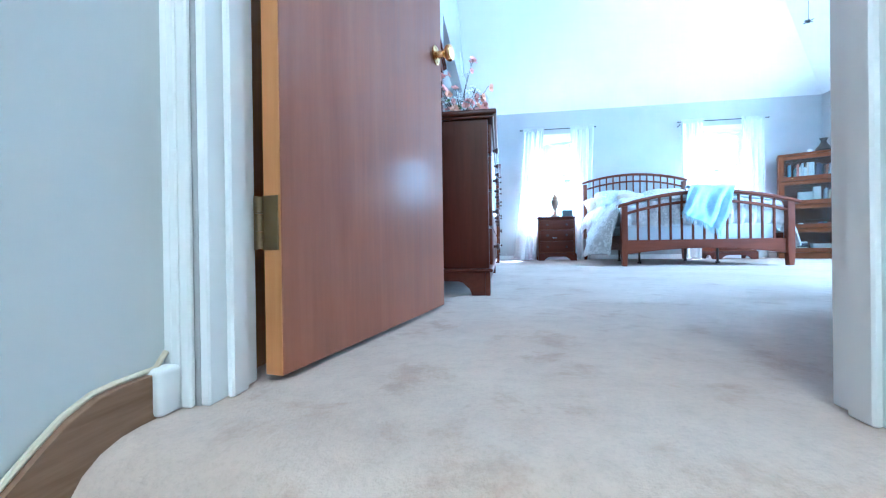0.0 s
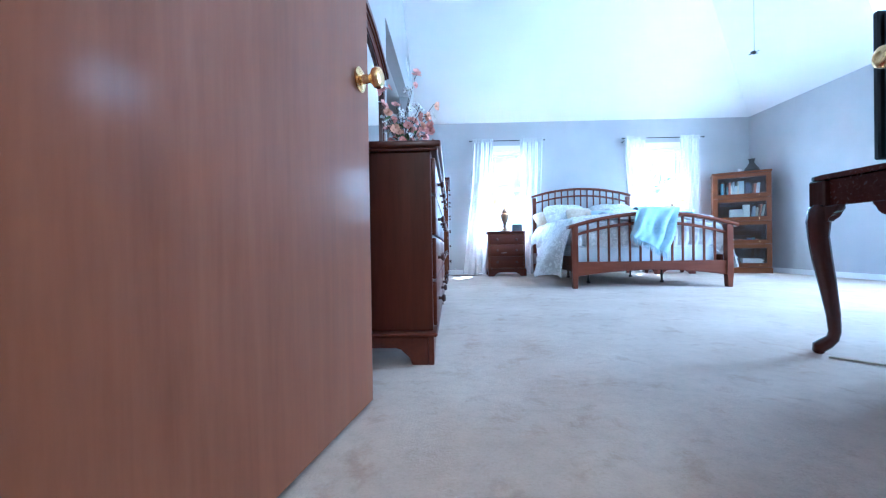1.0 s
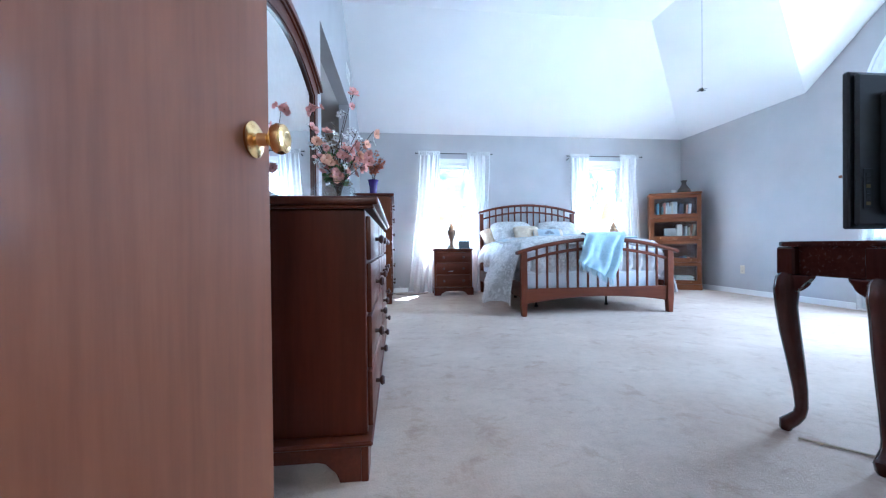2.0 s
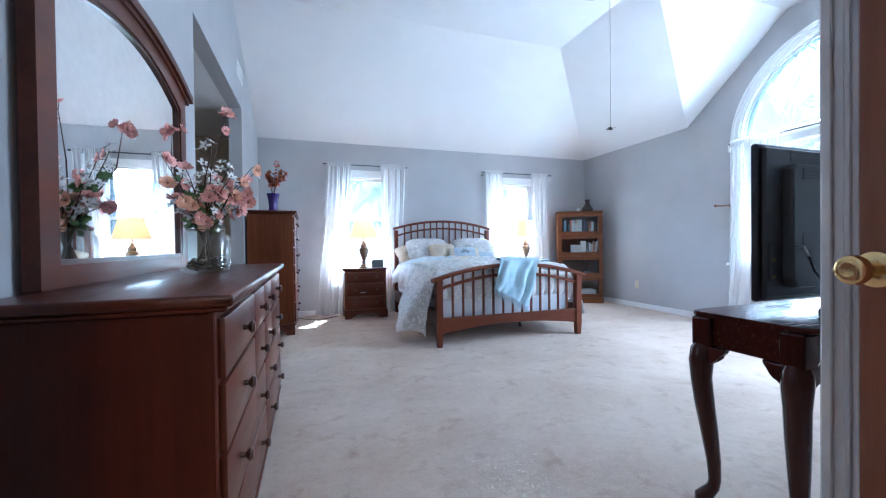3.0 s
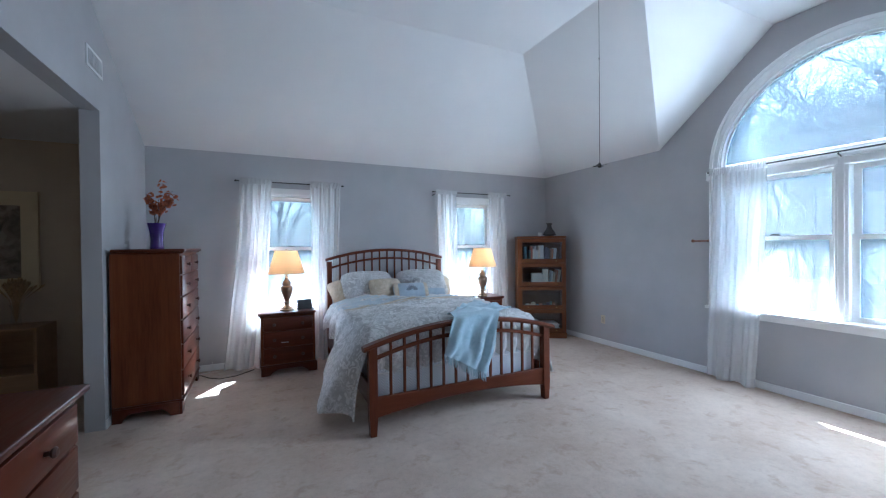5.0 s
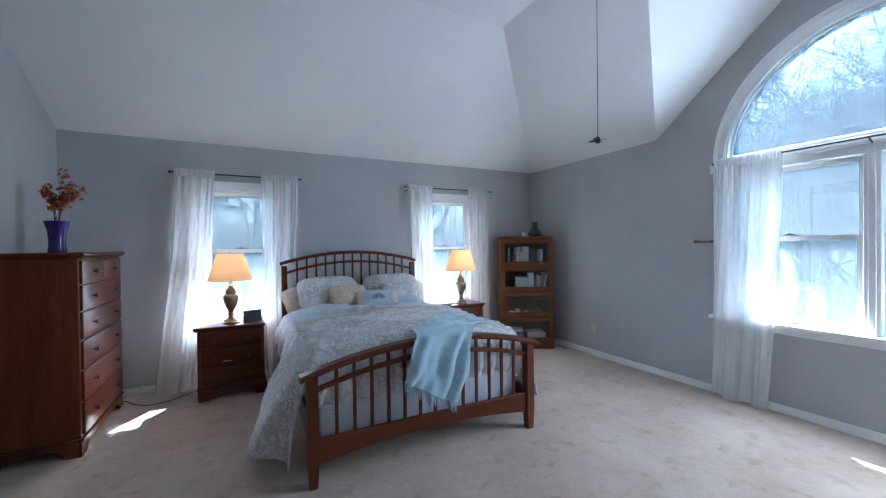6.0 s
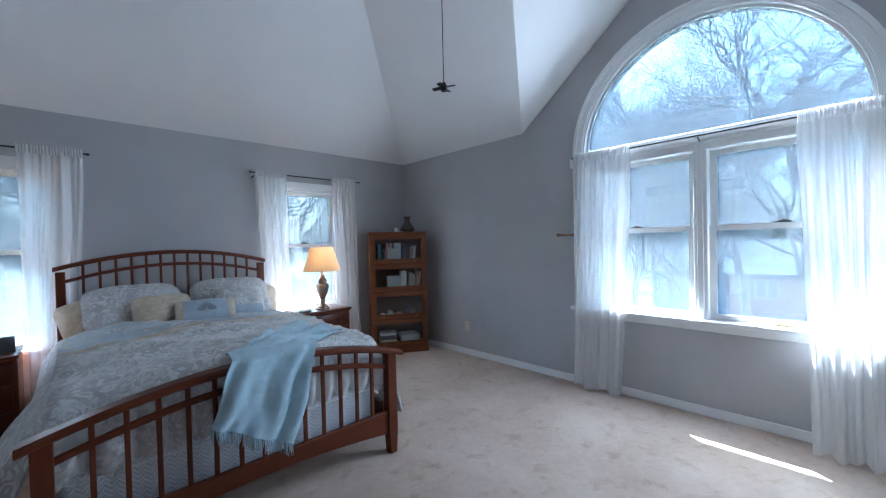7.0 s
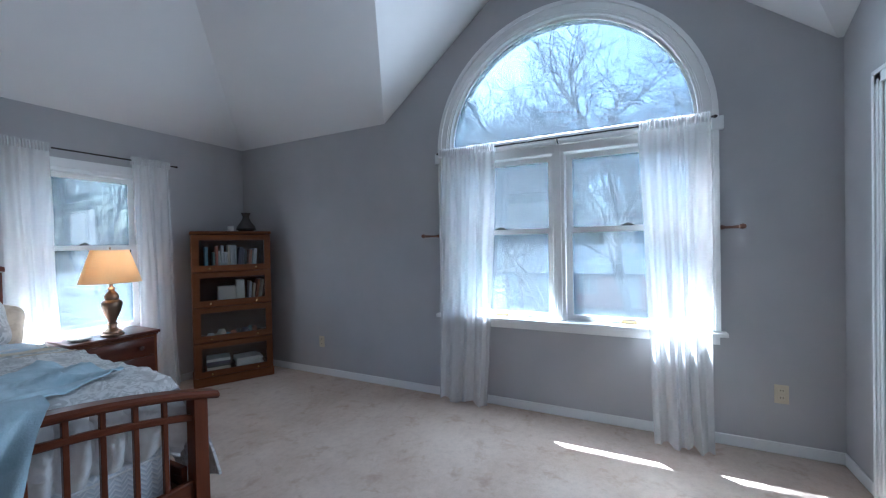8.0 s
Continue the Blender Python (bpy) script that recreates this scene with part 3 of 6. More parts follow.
# ---- more materials ----
def damask(name, ground, figure, scale=24.0):
    """Printed toile: scrolling figures with veins and small sprigs on a paler ground."""
    m, nt, p = base(name)
    v = coords(nt)
    warp, add = nt.nodes.new("ShaderNodeTexNoise"), nt.nodes.new("ShaderNodeVectorMath")
    warp.inputs["Scale"].default_value, warp.inputs["Detail"].default_value = 7.0, 2
    nt.links.new(v, warp.inputs["Vector"])
    add.operation = "MULTIPLY_ADD"
    add.inputs[1].default_value = (0.16, 0.16, 0.16)
    nt.links.new(warp.outputs["Color"], add.inputs[0])
    nt.links.new(v, add.inputs[2])
    vor = nt.nodes.new("ShaderNodeTexVoronoi")
    vor.feature = "SMOOTH_F1"
    vor.inputs["Scale"].default_value = scale
    nt.links.new(add.outputs[0], vor.inputs["Vector"])
    wave = nt.nodes.new("ShaderNodeMath")
    wave.operation = "SINE"
    mul = nt.nodes.new("ShaderNodeMath")
    mul.operation = "MULTIPLY"
    mul.inputs[1].default_value = 13.0
    nt.links.new(vor.outputs["Distance"], mul.inputs[0])
    nt.links.new(mul.outputs[0], wave.inputs[0])
    scroll = ramp(nt, wave.outputs[0], [(0.05, 0.0), (0.5, 1.0)])
    sprig = ramp(nt, tex(nt, add.outputs[0], 46, 3, 0.6, 1.0), [(0.42, 0.0), (0.54, 1.0)])
    where = ramp(nt, tex(nt, v, 6.5, 2, 0.4), [(0.40, 0.0), (0.56, 1.0)])
    figures = mix(nt, where, scroll, sprig)
    c = mix(nt, figures, figure, ground)
    c = mix(nt, 0.25, c, ramp(nt, tex(nt, v, 600, 2), [(0.3, 0.7), (0.7, 1.0)]), "MULTIPLY")
    nt.links.new(c, p.inputs["Base Color"])
    p.inputs["Roughness"].default_value = 0.9
    p.inputs["Sheen Weight"].default_value = 0.2
    h = nt.nodes.new("ShaderNodeMath")
    h.operation = "MULTIPLY_ADD"
    h.inputs[1].default_value = 2.0
    nt.links.new(tex(nt, coords(nt, (1, 0.55, 1)), 9, 5, 0.55, 1.4), h.inputs[0])
    nt.links.new(tex(nt, v, 360, 3), h.inputs[2])
    bump(nt, p, h.outputs[0], 0.8, 0.003)
    return m


DUVET = damask("toile_duvet_cotton", (0.72, 0.715, 0.705), (0.47, 0.465, 0.46))
DUVET2 = cloth("pale_quilted_duvet_lining", (0.84, 0.85, 0.86), (0.91, 0.92, 0.93), 12, 600, 0.9, 0.25, (0.42, 0.58), 12)
BLUE = cloth("sky_blue_cotton", (0.44, 0.51, 0.58), (0.50, 0.57, 0.63), 9, 700, 0.9, 0.25, (0.42, 0.58), 10)
BEIGE = cloth("cream_cotton", (0.55, 0.46, 0.34), (0.66, 0.57, 0.44), 12, 600)
THROW = cloth("light_blue_wool_throw", (0.36, 0.50, 0.58), (0.48, 0.61, 0.69), 16, 260, 0.95, 0.6, (0.3, 0.7))


def zigzag():
    m, nt, p = base("zigzag_woven_box_spring_cover")
    sep, pp, mul, sn, add = [nt.nodes.new("ShaderNode" + k) for k in ("SeparateXYZ", "Math", "Math", "Math", "Math")]
    nt.links.new(coords(nt), sep.inputs[0])
    pp.operation, mul.operation, sn.operation, add.operation = "PINGPONG", "MULTIPLY", "SINE", "ADD"
    pp.inputs[1].default_value, mul.inputs[1].default_value = 0.022, 300.0
    nt.links.new(sep.outputs[0], pp.inputs[0])
    nt.links.new(pp.outputs[0], add.inputs[0])
    nt.links.new(sep.outputs[2], add.inputs[1])
    nt.links.new(add.outputs[0], mul.inputs[0])
    nt.links.new(mul.outputs[0], sn.inputs[0])
    nt.links.new(ramp(nt, sn.outputs[0], [(0.2, (0.66, 0.70, 0.76)), (0.7, (0.84, 0.86, 0.89))]), p.inputs["Base Color"])
    p.inputs["Roughness"].default_value = 0.85
    bump(nt, p, sn.outputs[0], 0.4, 0.002)
    return m


SKIRT = zigzag()
WICK = plain("ivory_lamp_shade", (0.75, 0.68, 0.55), 0.8)
STEM = plain("brown_twig", (0.07, 0.045, 0.03), 0.8)
PINK = plain("pink_silk_petal", (0.86, 0.46, 0.41), 0.7, 0, 0.2, 60)
PEACH = plain("peach_silk_petal", (0.88, 0.50, 0.34), 0.7, 0, 0.2, 60)
WHITE = plain("white_silk_petal", (0.80, 0.80, 0.79), 0.7, 0, 0.1, 60)
LEAF = plain("green_silk_leaf", (0.13, 0.22, 0.07), 0.6, 0, 0.25, 60)
ORANGE = plain("rust_dried_blossom", (0.42, 0.13, 0.06), 0.8, 0, 0.3, 60)
PURPLE = plain("deep_purple_glaze", (0.045, 0.018, 0.16), 0.15, 0, 0.2, 12)
PEBBLE = plain("brown_pebbles", (0.13, 0.09, 0.06), 0.4, 0, 0.6, 30)
GREYGREEN = plain("dark_bronze_ceramic", (0.05, 0.042, 0.035), 0.35)
CREAM = plain("almond_plastic", (0.62, 0.55, 0.40), 0.4, 0, 0.03)
STRAW = plain("dried_straw", (0.44, 0.31, 0.16), 0.9, 0, 0.3, 50)
PAPER = plain("paper_white", (0.70, 0.69, 0.66), 0.7, 0, 0.05)


def shade_mat():
    m, nt, p = base("lit_ivory_lamp_shade")
    tl, df, mx = [nt.nodes.new("ShaderNode" + k) for k in ("BsdfTranslucent", "BsdfDiffuse", "MixShader")]
    # Warmer than the plain ivory: some lamp glow is put into the colour.
    c = ramp(nt, tex(nt, coords(nt), 160, 3), [(0.3, (0.70, 0.54, 0.34)), (0.7, (0.78, 0.62, 0.41))])
    nt.links.new(c, tl.inputs[0])
    nt.links.new(c, df.inputs[0])
    mx.inputs[0].default_value = 0.6
    nt.links.new(tl.outputs[0], mx.inputs[1])
    nt.links.new(df.outputs[0], mx.inputs[2])
    nt.links.new(mx.outputs[0], nt.nodes["Material Output"].inputs[0])
    return m


SHADE = shade_mat()


# ---- doors ----
def knob_set(parent, x, y, z, s):
    """A brass knob with its rose and neck; s is the side of the leaf (+1 or -1 along local y)."""
    prof = [(0, 0), (0.033, 0), (0.034, 0.004), (0.026, 0.009), (0.013, 0.012), (0.011, 0.03), (0.016, 0.036), (0.026, 0.043), (0.029, 0.052), (0.026, 0.062), (0.016, 0.067), (0.012, 0.066), (0, 0.066)]
    bm = lathe(prof, 28)
    return part("door_knob", bm, BRASS, parent, "polished brass door knob with a round rose", True, pose(x, y, z, -90 * s, 0, 0))


def hinge(parent, x, y, z):
    bm = box(x - 0.0025, x - 0.0003, y + 0.004, y + 0.036, z - 0.046, z + 0.046)
    box(x - 0.0045, x - 0.002, y + 0.046, y + 0.072, z - 0.046, z + 0.046, bm=bm)
    for k in range(3):
        tube([(x - 0.004, y + 0.041, z - 0.045 + 0.03 * k + 0.001), (x - 0.004, y + 0.041, z - 0.015 + 0.03 * k - 0.001)], 0.008, 10, bm)
    return part("hinge", bm, HINGE, parent, "worn brass butt hinge", True)


door1 = thing("door_1", pose(-0.236, 0.79, 0, 0, 0, 79.6), "open flush brown wooden entry door with brass knob", "door", "", "structure")
part("door_leaf", box(0.002, 0.845, 0, 0.036, 0.012, 2.03, 0.002), DOOR, door1)
part("leaf_edge", box(0.0, 0.002, 0.001, 0.035, 0.013, 2.029), EDGE, door1, "raw orange wooden hinge edge")
knob_set(door1, 0.785, 0, 0.915, -1)
knob_set(door1, 0.785, 0.036, 0.915, 1)
part("latch_plate", box(0.845, 0.8465, 0.006, 0.030, 0.88, 0.94), BRASS, door1)
for z in (0.272, 1.05, 1.82):
    hinge(door1, 0.0, 0.0, z)

door2 = thing("door_2", pose(1.168, 0.815, 0, 0, 0, 79.6), "brown flush wooden door standing wide open", "door", "", "structure")
part("door_leaf", box(0, 0.712, -0.034, 0, 0.012, 2.02, 0.002), DOOR, door2)
knob_set(door2, 0.684, 0, 0.912, 1)
knob_set(door2, 0.684, -0.034, 0.912, -1)
door4 = thing("door_4", pose(1.52, 0.878, 0, 0, 0, 90), "closed brown wooden closet door", "door", "", "structure")
part("door_leaf", box(0, 0.68, -0.034, 0, 0.012, 2.02, 0.002), DOOR, door4)
door3 = thing("door_3", pose(3.718, 1.60, 0), "closed white panelled door by the window corner", "door", "", "structure")
part("door_leaf", box(0, 0.764, 0, 0.034, 0.01, 2.02, 0.003), TRIM, door3)
for x0, x1 in ((0.1, 0.35), (0.41, 0.66)):
    for z0, z1 in ((0.2, 0.85), (1.0, 1.85)):
        part("panel", box(x0, x1, 0.034, 0.039, z0, z1, 0.004), TRIM, door3)
knob_set(door3, 0.06, 0.034, 0.93, 1)


# ---- case furniture ----
def turned_knob(parent, x, y, z, at=None):
    bm = lathe([(0, 0), (0.008, 0), (0.007, 0.012), (0.015, 0.018), (0.018, 0.024), (0.013, 0.031), (0, 0.033)], 14)
    return part("knob", bm, KNOB, parent, "dark turned wooden knob", True, pose(x, y, z, 90, 0, 0))


def bracket_base(w, d, h, root, mat):
    """A plinth with bracket feet: front and sides cut away in an ogee."""
    def cut(a, b):
        f = 0.13 if b - a > 0.5 else 0.09
        return [(a, 0), (a + f * 0.7, 0), (a + f * 0.78, h * 0.28), (a + f * 0.95, h * 0.36), (a + f * 1.15, h * 0.58), (a + f * 1.4, h * 0.64),
                (b - f * 1.4, h * 0.64), (b - f * 1.15, h * 0.58), (b - f * 0.95, h * 0.36), (b - f * 0.78, h * 0.28), (b - f * 0.7, 0), (b, 0), (b, h), (a, h)]
    part("front_apron", prism(cut(0, w), "y", 0, 0.022, bevel=0.003), mat, root)
    part("side_apron", prism(cut(0.022, d), "x", 0, 0.022, bevel=0.003), mat, root)
    part("side_apron", prism(cut(0.022, d), "x", w - 0.022, w, bevel=0.003), mat, root)


def case(name, m, w, d, h, base_h, rows, label, category, group="", body=None):
    """A chest in local coordinates: x along its front, y to its back. rows: (height share, [(share, knobs), ...]) from the top."""
    root = thing(name, m, label, category, group)
    part("top", box(-0.018, w + 0.018, -0.026, d, h - 0.026, h, 0.008, seg=3), CHERRY_TOP, root, "", True)
    part("top_moulding", box(-0.008, w + 0.008, -0.012, d, h - 0.038, h - 0.0265, 0.004), CHERRY_X, root)
    part("body", box(0, w, 0.004, d, base_h, h - 0.0385, 0.003), body or CHERRY_Z, root)
    part("base_moulding", box(-0.012, w + 0.012, -0.014, d, base_h - 0.016, base_h - 0.0005, 0.005), CHERRY_X, root)
    bracket_base(w + 0.02, d, base_h - 0.0165, root, CHERRY_X)
    for o in root.children[-3:]:
        o.location.x -= 0.01
        o.location.y -= 0.012
    z1, total = h - 0.052, sum(r[0] for r in rows)
    span = z1 - base_h - 0.01
    for share, cells in rows:
        rh = span * share / total
        x0, tot = 0.022, sum(c[0] for c in cells)
        for cs, knobs in cells:
            cw = (w - 0.044) * cs / tot
            dr = part("drawer", box(x0 + 0.004, x0 + cw - 0.004, -0.012, 0.006, z1 - rh + 0.005, z1 - 0.005, 0.006, seg=2), CHERRY_X, root, "", True)
            for k in range(knobs):
                kx = x0 + cw * (0.5 if knobs == 1 else (0.22 + 0.56 * k))
                turned_knob(dr, kx, -0.012, z1 - rh / 2)
            x0 += cw
        z1 -= rh
    return root


dresser = case("dresser", pose(0.078, 2.022, 0, 0, 0, 90), 1.63, 0.44, 0.867, 0.125,
               [(0.9, [(1.25, 1), (0.75, 1), (0.75, 1), (1.25, 1)]), (1, [(1.25, 1), (0.75, 1), (0.75, 1), (1.25, 1)]), (1.05, [(1, 2), (1, 2)]), (1.1, [(1, 2), (1, 2)])],
               "long low cherry dresser with many small drawers along the wall", "dresser", "", CHERRY_SHADED)
for o in dresser.children:
    if o.name.split(".")[0] in ("base_moulding", "front_apron", "side_apron"):
        o.location.x -= 0.035
chest = case("tall_chest", pose(0.10, 5.60, 0, 0, 0, 90), 0.945, 0.46, 1.36, 0.125,
             [(0.85, [(1, 1), (1, 1)]), (0.95, [(1, 2)]), (1, [(1, 2)]), (1.05, [(1, 2)]), (1.1, [(1, 2)]), (1.15, [(1, 2)])],
             "tall cherry chest of drawers beside the bedroom window", "chest of drawers")
NS_ROWS = [(0.85, [(1, 2)]), (1, [(1, 2)]), (1, [(1, 2)])]
ns = case("nightstand", pose(0.69, 6.285, 0), 0.545, 0.36, 0.670, 0.115, NS_ROWS, "cherry nightstand with three drawers holding a table lamp", "nightstand", "nightstands beside the bed")
part("paper_edge", box(0.20, 0.27, -0.0145, -0.0122, 0.345, 0.350), PAPER, ns, "slip of white paper caught in the drawer")
copy_thing(ns, pose(3.145, 6.255, 0))

# dresser mirror
mir = thing("dresser_mirror", pose(-0.343, 2.82, 0.868, 0, 0, 90), "arched cherry-framed mirror standing on the dresser", "mirror")
MW = 0.585


def mirror_outline(hw, z0, ze, rise, n=24):
    return [(-hw, z0), (hw, z0)] + [(hw - 2 * hw * i / n, ze + rise * (1 - (1 - 2 * i / n) ** 2)) for i in range(n + 1)]


outer, inner = mirror_outline(MW, 0.0, 0.86, 0.10), mirror_outline(MW - 0.078, 0.060, 0.795, 0.10)
part("frame", ring(outer, inner, "y", -0.012, 0.024), CHERRY_X, mir)
part("inner_bead", ring(inner, mirror_outline(MW - 0.092, 0.074, 0.782, 0.10), "y", -0.004, 0.018), KNOB, mir)
part("glass", prism(mirror_outline(MW - 0.072, 0.055, 0.80, 0.10), "y", 0.006, 0.012), MIRROR, mir, "clear silvered mirror glass")
n = 26
CW = MW + 0.055
cap_o = [(-CW + 2 * CW * i / n, 0.902 + 0.105 * (1 - (1 - 2 * i / n) ** 2)) for i in range(n + 1)]
part("cornice", ring(cap_o, [(u, v - 0.034) for u, v in cap_o], "y", -0.035, 0.028, closed=False), CHERRY_X, mir, "curved cornice moulding")
cap_p = [(u * 0.96, v - 0.034) for u, v in cap_o]
part("cornice_bead", ring(cap_p, [(u, v - 0.018) for u, v in cap_p], "y", -0.022, 0.026, closed=False), CHERRY_X, mir)
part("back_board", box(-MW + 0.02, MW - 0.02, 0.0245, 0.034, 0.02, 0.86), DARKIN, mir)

# ---- bed ----
bed = thing("bed_frame", pose(0, 0, 0), "cherry slatted bed frame with arched head and foot boards", "bed frame")
XC = 2.193


def arched_bar(x0, x1, z0, rise, h, y0, y1, n=28, flat=0.0, bev=0.006):
    """A bar along x that bows upward by rise; flat: how much less its lower edge bows."""
    bm = bmesh.new()
    xc, hw = (x0 + x1) / 2, (x1 - x0) / 2
    rows = []
    for i in range(n + 1):
        x = x0 + (x1 - x0) * i / n
        k = 1 - ((x - xc) / hw) ** 2
        zt, zb = z0 + rise * k, z0 - h + (rise - flat) * k
        b = bev
        loop = [(y0 + b, zt), (y1 - b, zt), (y1, zt - b), (y1, zb + b), (y1 - b, zb), (y0 + b, zb), (y0, zb + b), (y0, zt - b)]
        rows.append([bm.verts.new((x, y, z)) for y, z in loop])
    for a, b in zip(rows, rows[1:]):
        for k in range(8):
            bm.faces.new((a[k], a[(k + 1) % 8], b[(k + 1) % 8], b[k]))
    bm.faces.new(rows[0])
    bm.faces.new(rows[-1])
    return bm


def bow(x, x0, x1, z0, rise):
    return z0 + rise * (1 - ((x - (x0 + x1) / 2) / ((x1 - x0) / 2)) ** 2)


def post(x, y, z1, w=0.062):
    poly = [(-w * 0.36, 0), (w * 0.36, 0), (w * 0.5, 0.14), (w * 0.5, z1), (-w * 0.5, z1), (-w * 0.5, 0.14)]
    return prism([(x + u, v) for u, v in poly], "y", y - w / 2, y + w / 2, bevel=0.004)


# footboard
FY = 4.53
for x in (1.413, 2.973):
    part("foot_post", post(x, FY, 0.645), BED_Z, bed)
    part("caster", lathe([(0, 0), (0.02, 0), (0.02, 0.012), (0, 0.012)], 12, at=(x, FY, 0)), IRON, bed)
part("cap_rail", arched_bar(1.345, 3.052, 0.648, 0.132, 0.036, FY - 0.045, FY + 0.045, bev=0.012), BED, bed, "bowed cap rail", True)
part("arched_rail", arched_bar(1.443, 2.943, 0.572, 0.112, 0.030, FY - 0.013, FY + 0.013), BED, bed)
part("bottom_rail", arched_bar(1.443, 2.943, 0.275, 0.0, 0.15, FY - 0.016, FY + 0.016, flat=-0.058), BED, bed)
for i in range(13):
    x = 1.443 + 1.5 * (i + 1) / 14
    zt = bow(x, 1.345, 3.052, 0.648, 0.132) - 0.034
    part("spindle", box(x - 0.0095, x + 0.0095, FY - 0.0095, FY + 0.0095, 0.2745, zt, 0.002), BED_Z, bed)
# headboard
HY = 6.60
for x in (1.446, 2.888):
    part("head_post", post(x, HY, 1.185, 0.056), BED_Z, bed)
part("cap_rail", arched_bar(1.405, 2.928, 1.222, 0.112, 0.034, HY - 0.032, HY + 0.032, bev=0.01), BED, bed, "bowed cap rail", True)
part("arched_rail", arched_bar(1.474, 2.86, 1.125, 0.10, 0.026, HY - 0.012, HY + 0.012), BED, bed)
part("arched_rail", arched_bar(1.474, 2.86, 0.62, 0.0, 0.12, HY - 0.012, HY + 0.012), BED, bed)
for i in range(13):
    x = 1.474 + 1.386 * (i + 1) / 14
    zt = bow(x, 1.405, 2.928, 1.222, 0.112) - 0.032
    part("spindle", box(x - 0.009, x + 0.009, HY - 0.009, HY + 0.009, 0.6195, zt, 0.002), BED_Z, bed)
for x in (1.43, 2.93):
    part("side_rail", box(x - 0.013, x + 0.013, FY + 0.032, HY - 0.03, 0.17, 0.33, 0.004), CHERRY_Y, bed)
for y in (5.1, 5.9):
    part("cross_slat", box(1.443, 2.917, y - 0.04, y + 0.04, 0.19, 0.21), BED, bed)
    for x in (1.75, 2.6):
        part("support_leg", lathe([(0, 0), (0.022, 0), (0.022, 0.02), (0.012, 0.025), (0.012, 0.19), (0, 0.19)], 12, at=(x, y, 0)), IRON, bed, "dark metal support leg")

bs = thing("box_spring", pose(0, 0, 0), "white woven-covered box spring on the bed frame", "box spring")
part("cover", box(1.458, 2.90, 4.60, 6.55, 0.2105, 0.44, 0.03, seg=3), SKIRT, bs, "", True)
for z in (0.236, 0.415):
    part("piping", tube([(1.456, 6.54, z), (1.456, 4.63, z), (1.470, 4.606, z), (1.49, 4.598, z), (2.87, 4.598, z), (2.888, 4.606, z), (2.902, 4.63, z), (2.902, 6.54, z)], 0.005, 8), DUVET2, bs, "white corded edge", True)
tagged(part("mattress", box(1.462, 2.895, 4.61, 6.55, 0.4405, 0.66, 0.05, seg=4), DUVET2, None, "", True), "thick white mattress under the bedding", "mattress")


# bedding
def duvet_point(u, v):
    """u across from the window-lamp side hem to the other, v from foot to head."""
    y = 4.63 + 1.72 * v
    hem_l = 0.10 + 0.34 * min(1, max(0, (v - 0.16) / 0.55)) ** 0.8 + 0.03 * math.sin(v * 23)
    hem_r = 0.17 + 0.16 * v + 0.03 * math.sin(v * 19 + 2)
    flare_l = 0.05 + 0.29 * math.exp(-((v - 0.22) / 0.2) ** 2)
    flare_r = 0.04 + 0.09 * math.exp(-((v - 0.1) / 0.3) ** 2)
    puff = 0.016 * math.sin(u * 17 + 3 * wob(u * 3, v * 3)) * 0.4 + 0.022 * wob(u * 7 + 3, v * 8, 1.3) + 0.010 * wob(u * 21, v * 24, 4.1) + 0.013 * (1 - abs(math.sin(24 * (0.35 * u + v) + 5 * wob(u * 2.3, v * 5, 3.3)))) ** 3 + 0.020 * (1 - abs(math.sin(11 * (1.2 * u + v) + 4 * wob(u * 3, v * 4, 7.7)))) ** 2
    roll = 0.055 * max(0.0, 1 - v / 0.07) ** 2
    if u < 0.24:
        k = u / 0.24
        x = 1.425 - flare_l * (1 - k) ** 1.1 - 0.03 * math.sin(k * math.pi) + 0.035 * math.sin(v * 31 + 2 * wob(v * 4, 0.3)) * (1 - k)
        z = hem_l + (0.69 - hem_l) * k ** 0.92
        return Vector((x, y - 0.05 * (1 - k) * (1 - v), z + 0.4 * puff - roll * k))
    if u > 0.76:
        k = (1 - u) / 0.24
        x = 2.955 + flare_r * (1 - k) ** 1.1 + 0.02 * math.sin(k * math.pi) + 0.03 * math.sin(v * 29 + 1) * (1 - k)
        z = hem_r + (0.69 - hem_r) * k ** 0.92
        return Vector((x, y - 0.05 * (1 - k) * (1 - v), z + 0.4 * puff - roll * k))
    k = (u - 0.24) / 0.52
    x = 1.425 + 1.53 * k
    crown = 0.070 * (1 - abs(2 * k - 1) ** 3.5) + 0.02 * math.sin(v * math.pi)
    return Vector((x, y, 0.69 + crown + puff - roll))


duv = thing("duvet", pose(0, 0, 0), "rumpled grey and white toile duvet draped over the bed", "duvet")
part("cover", sheet(110, 90, duvet_point, thick=-0.012), DUVET, duv, "", True)


def foot_drop(u, v):
    top = duvet_point(0.24 + 0.52 * u, 0)
    x = top.x
    fold = abs(math.sin(u * 40 + 2 * wob(u * 5, 1.7))) ** 0.55
    z0 = 0.405 - 0.045 * fold + 0.02 * math.sin(u * 41) + 0.02 * wob(u * 15, 4.4)
    z = z0 + (top.z - 0.006 - z0) * v
    belly = math.sin(math.pi * min(1, (1 - v) * 1.05))
    y = 4.638 - 0.074 * fold * belly - 0.004 * belly + 0.012 * wob(u * 34, v * 12)
    return Vector((x, y, z))


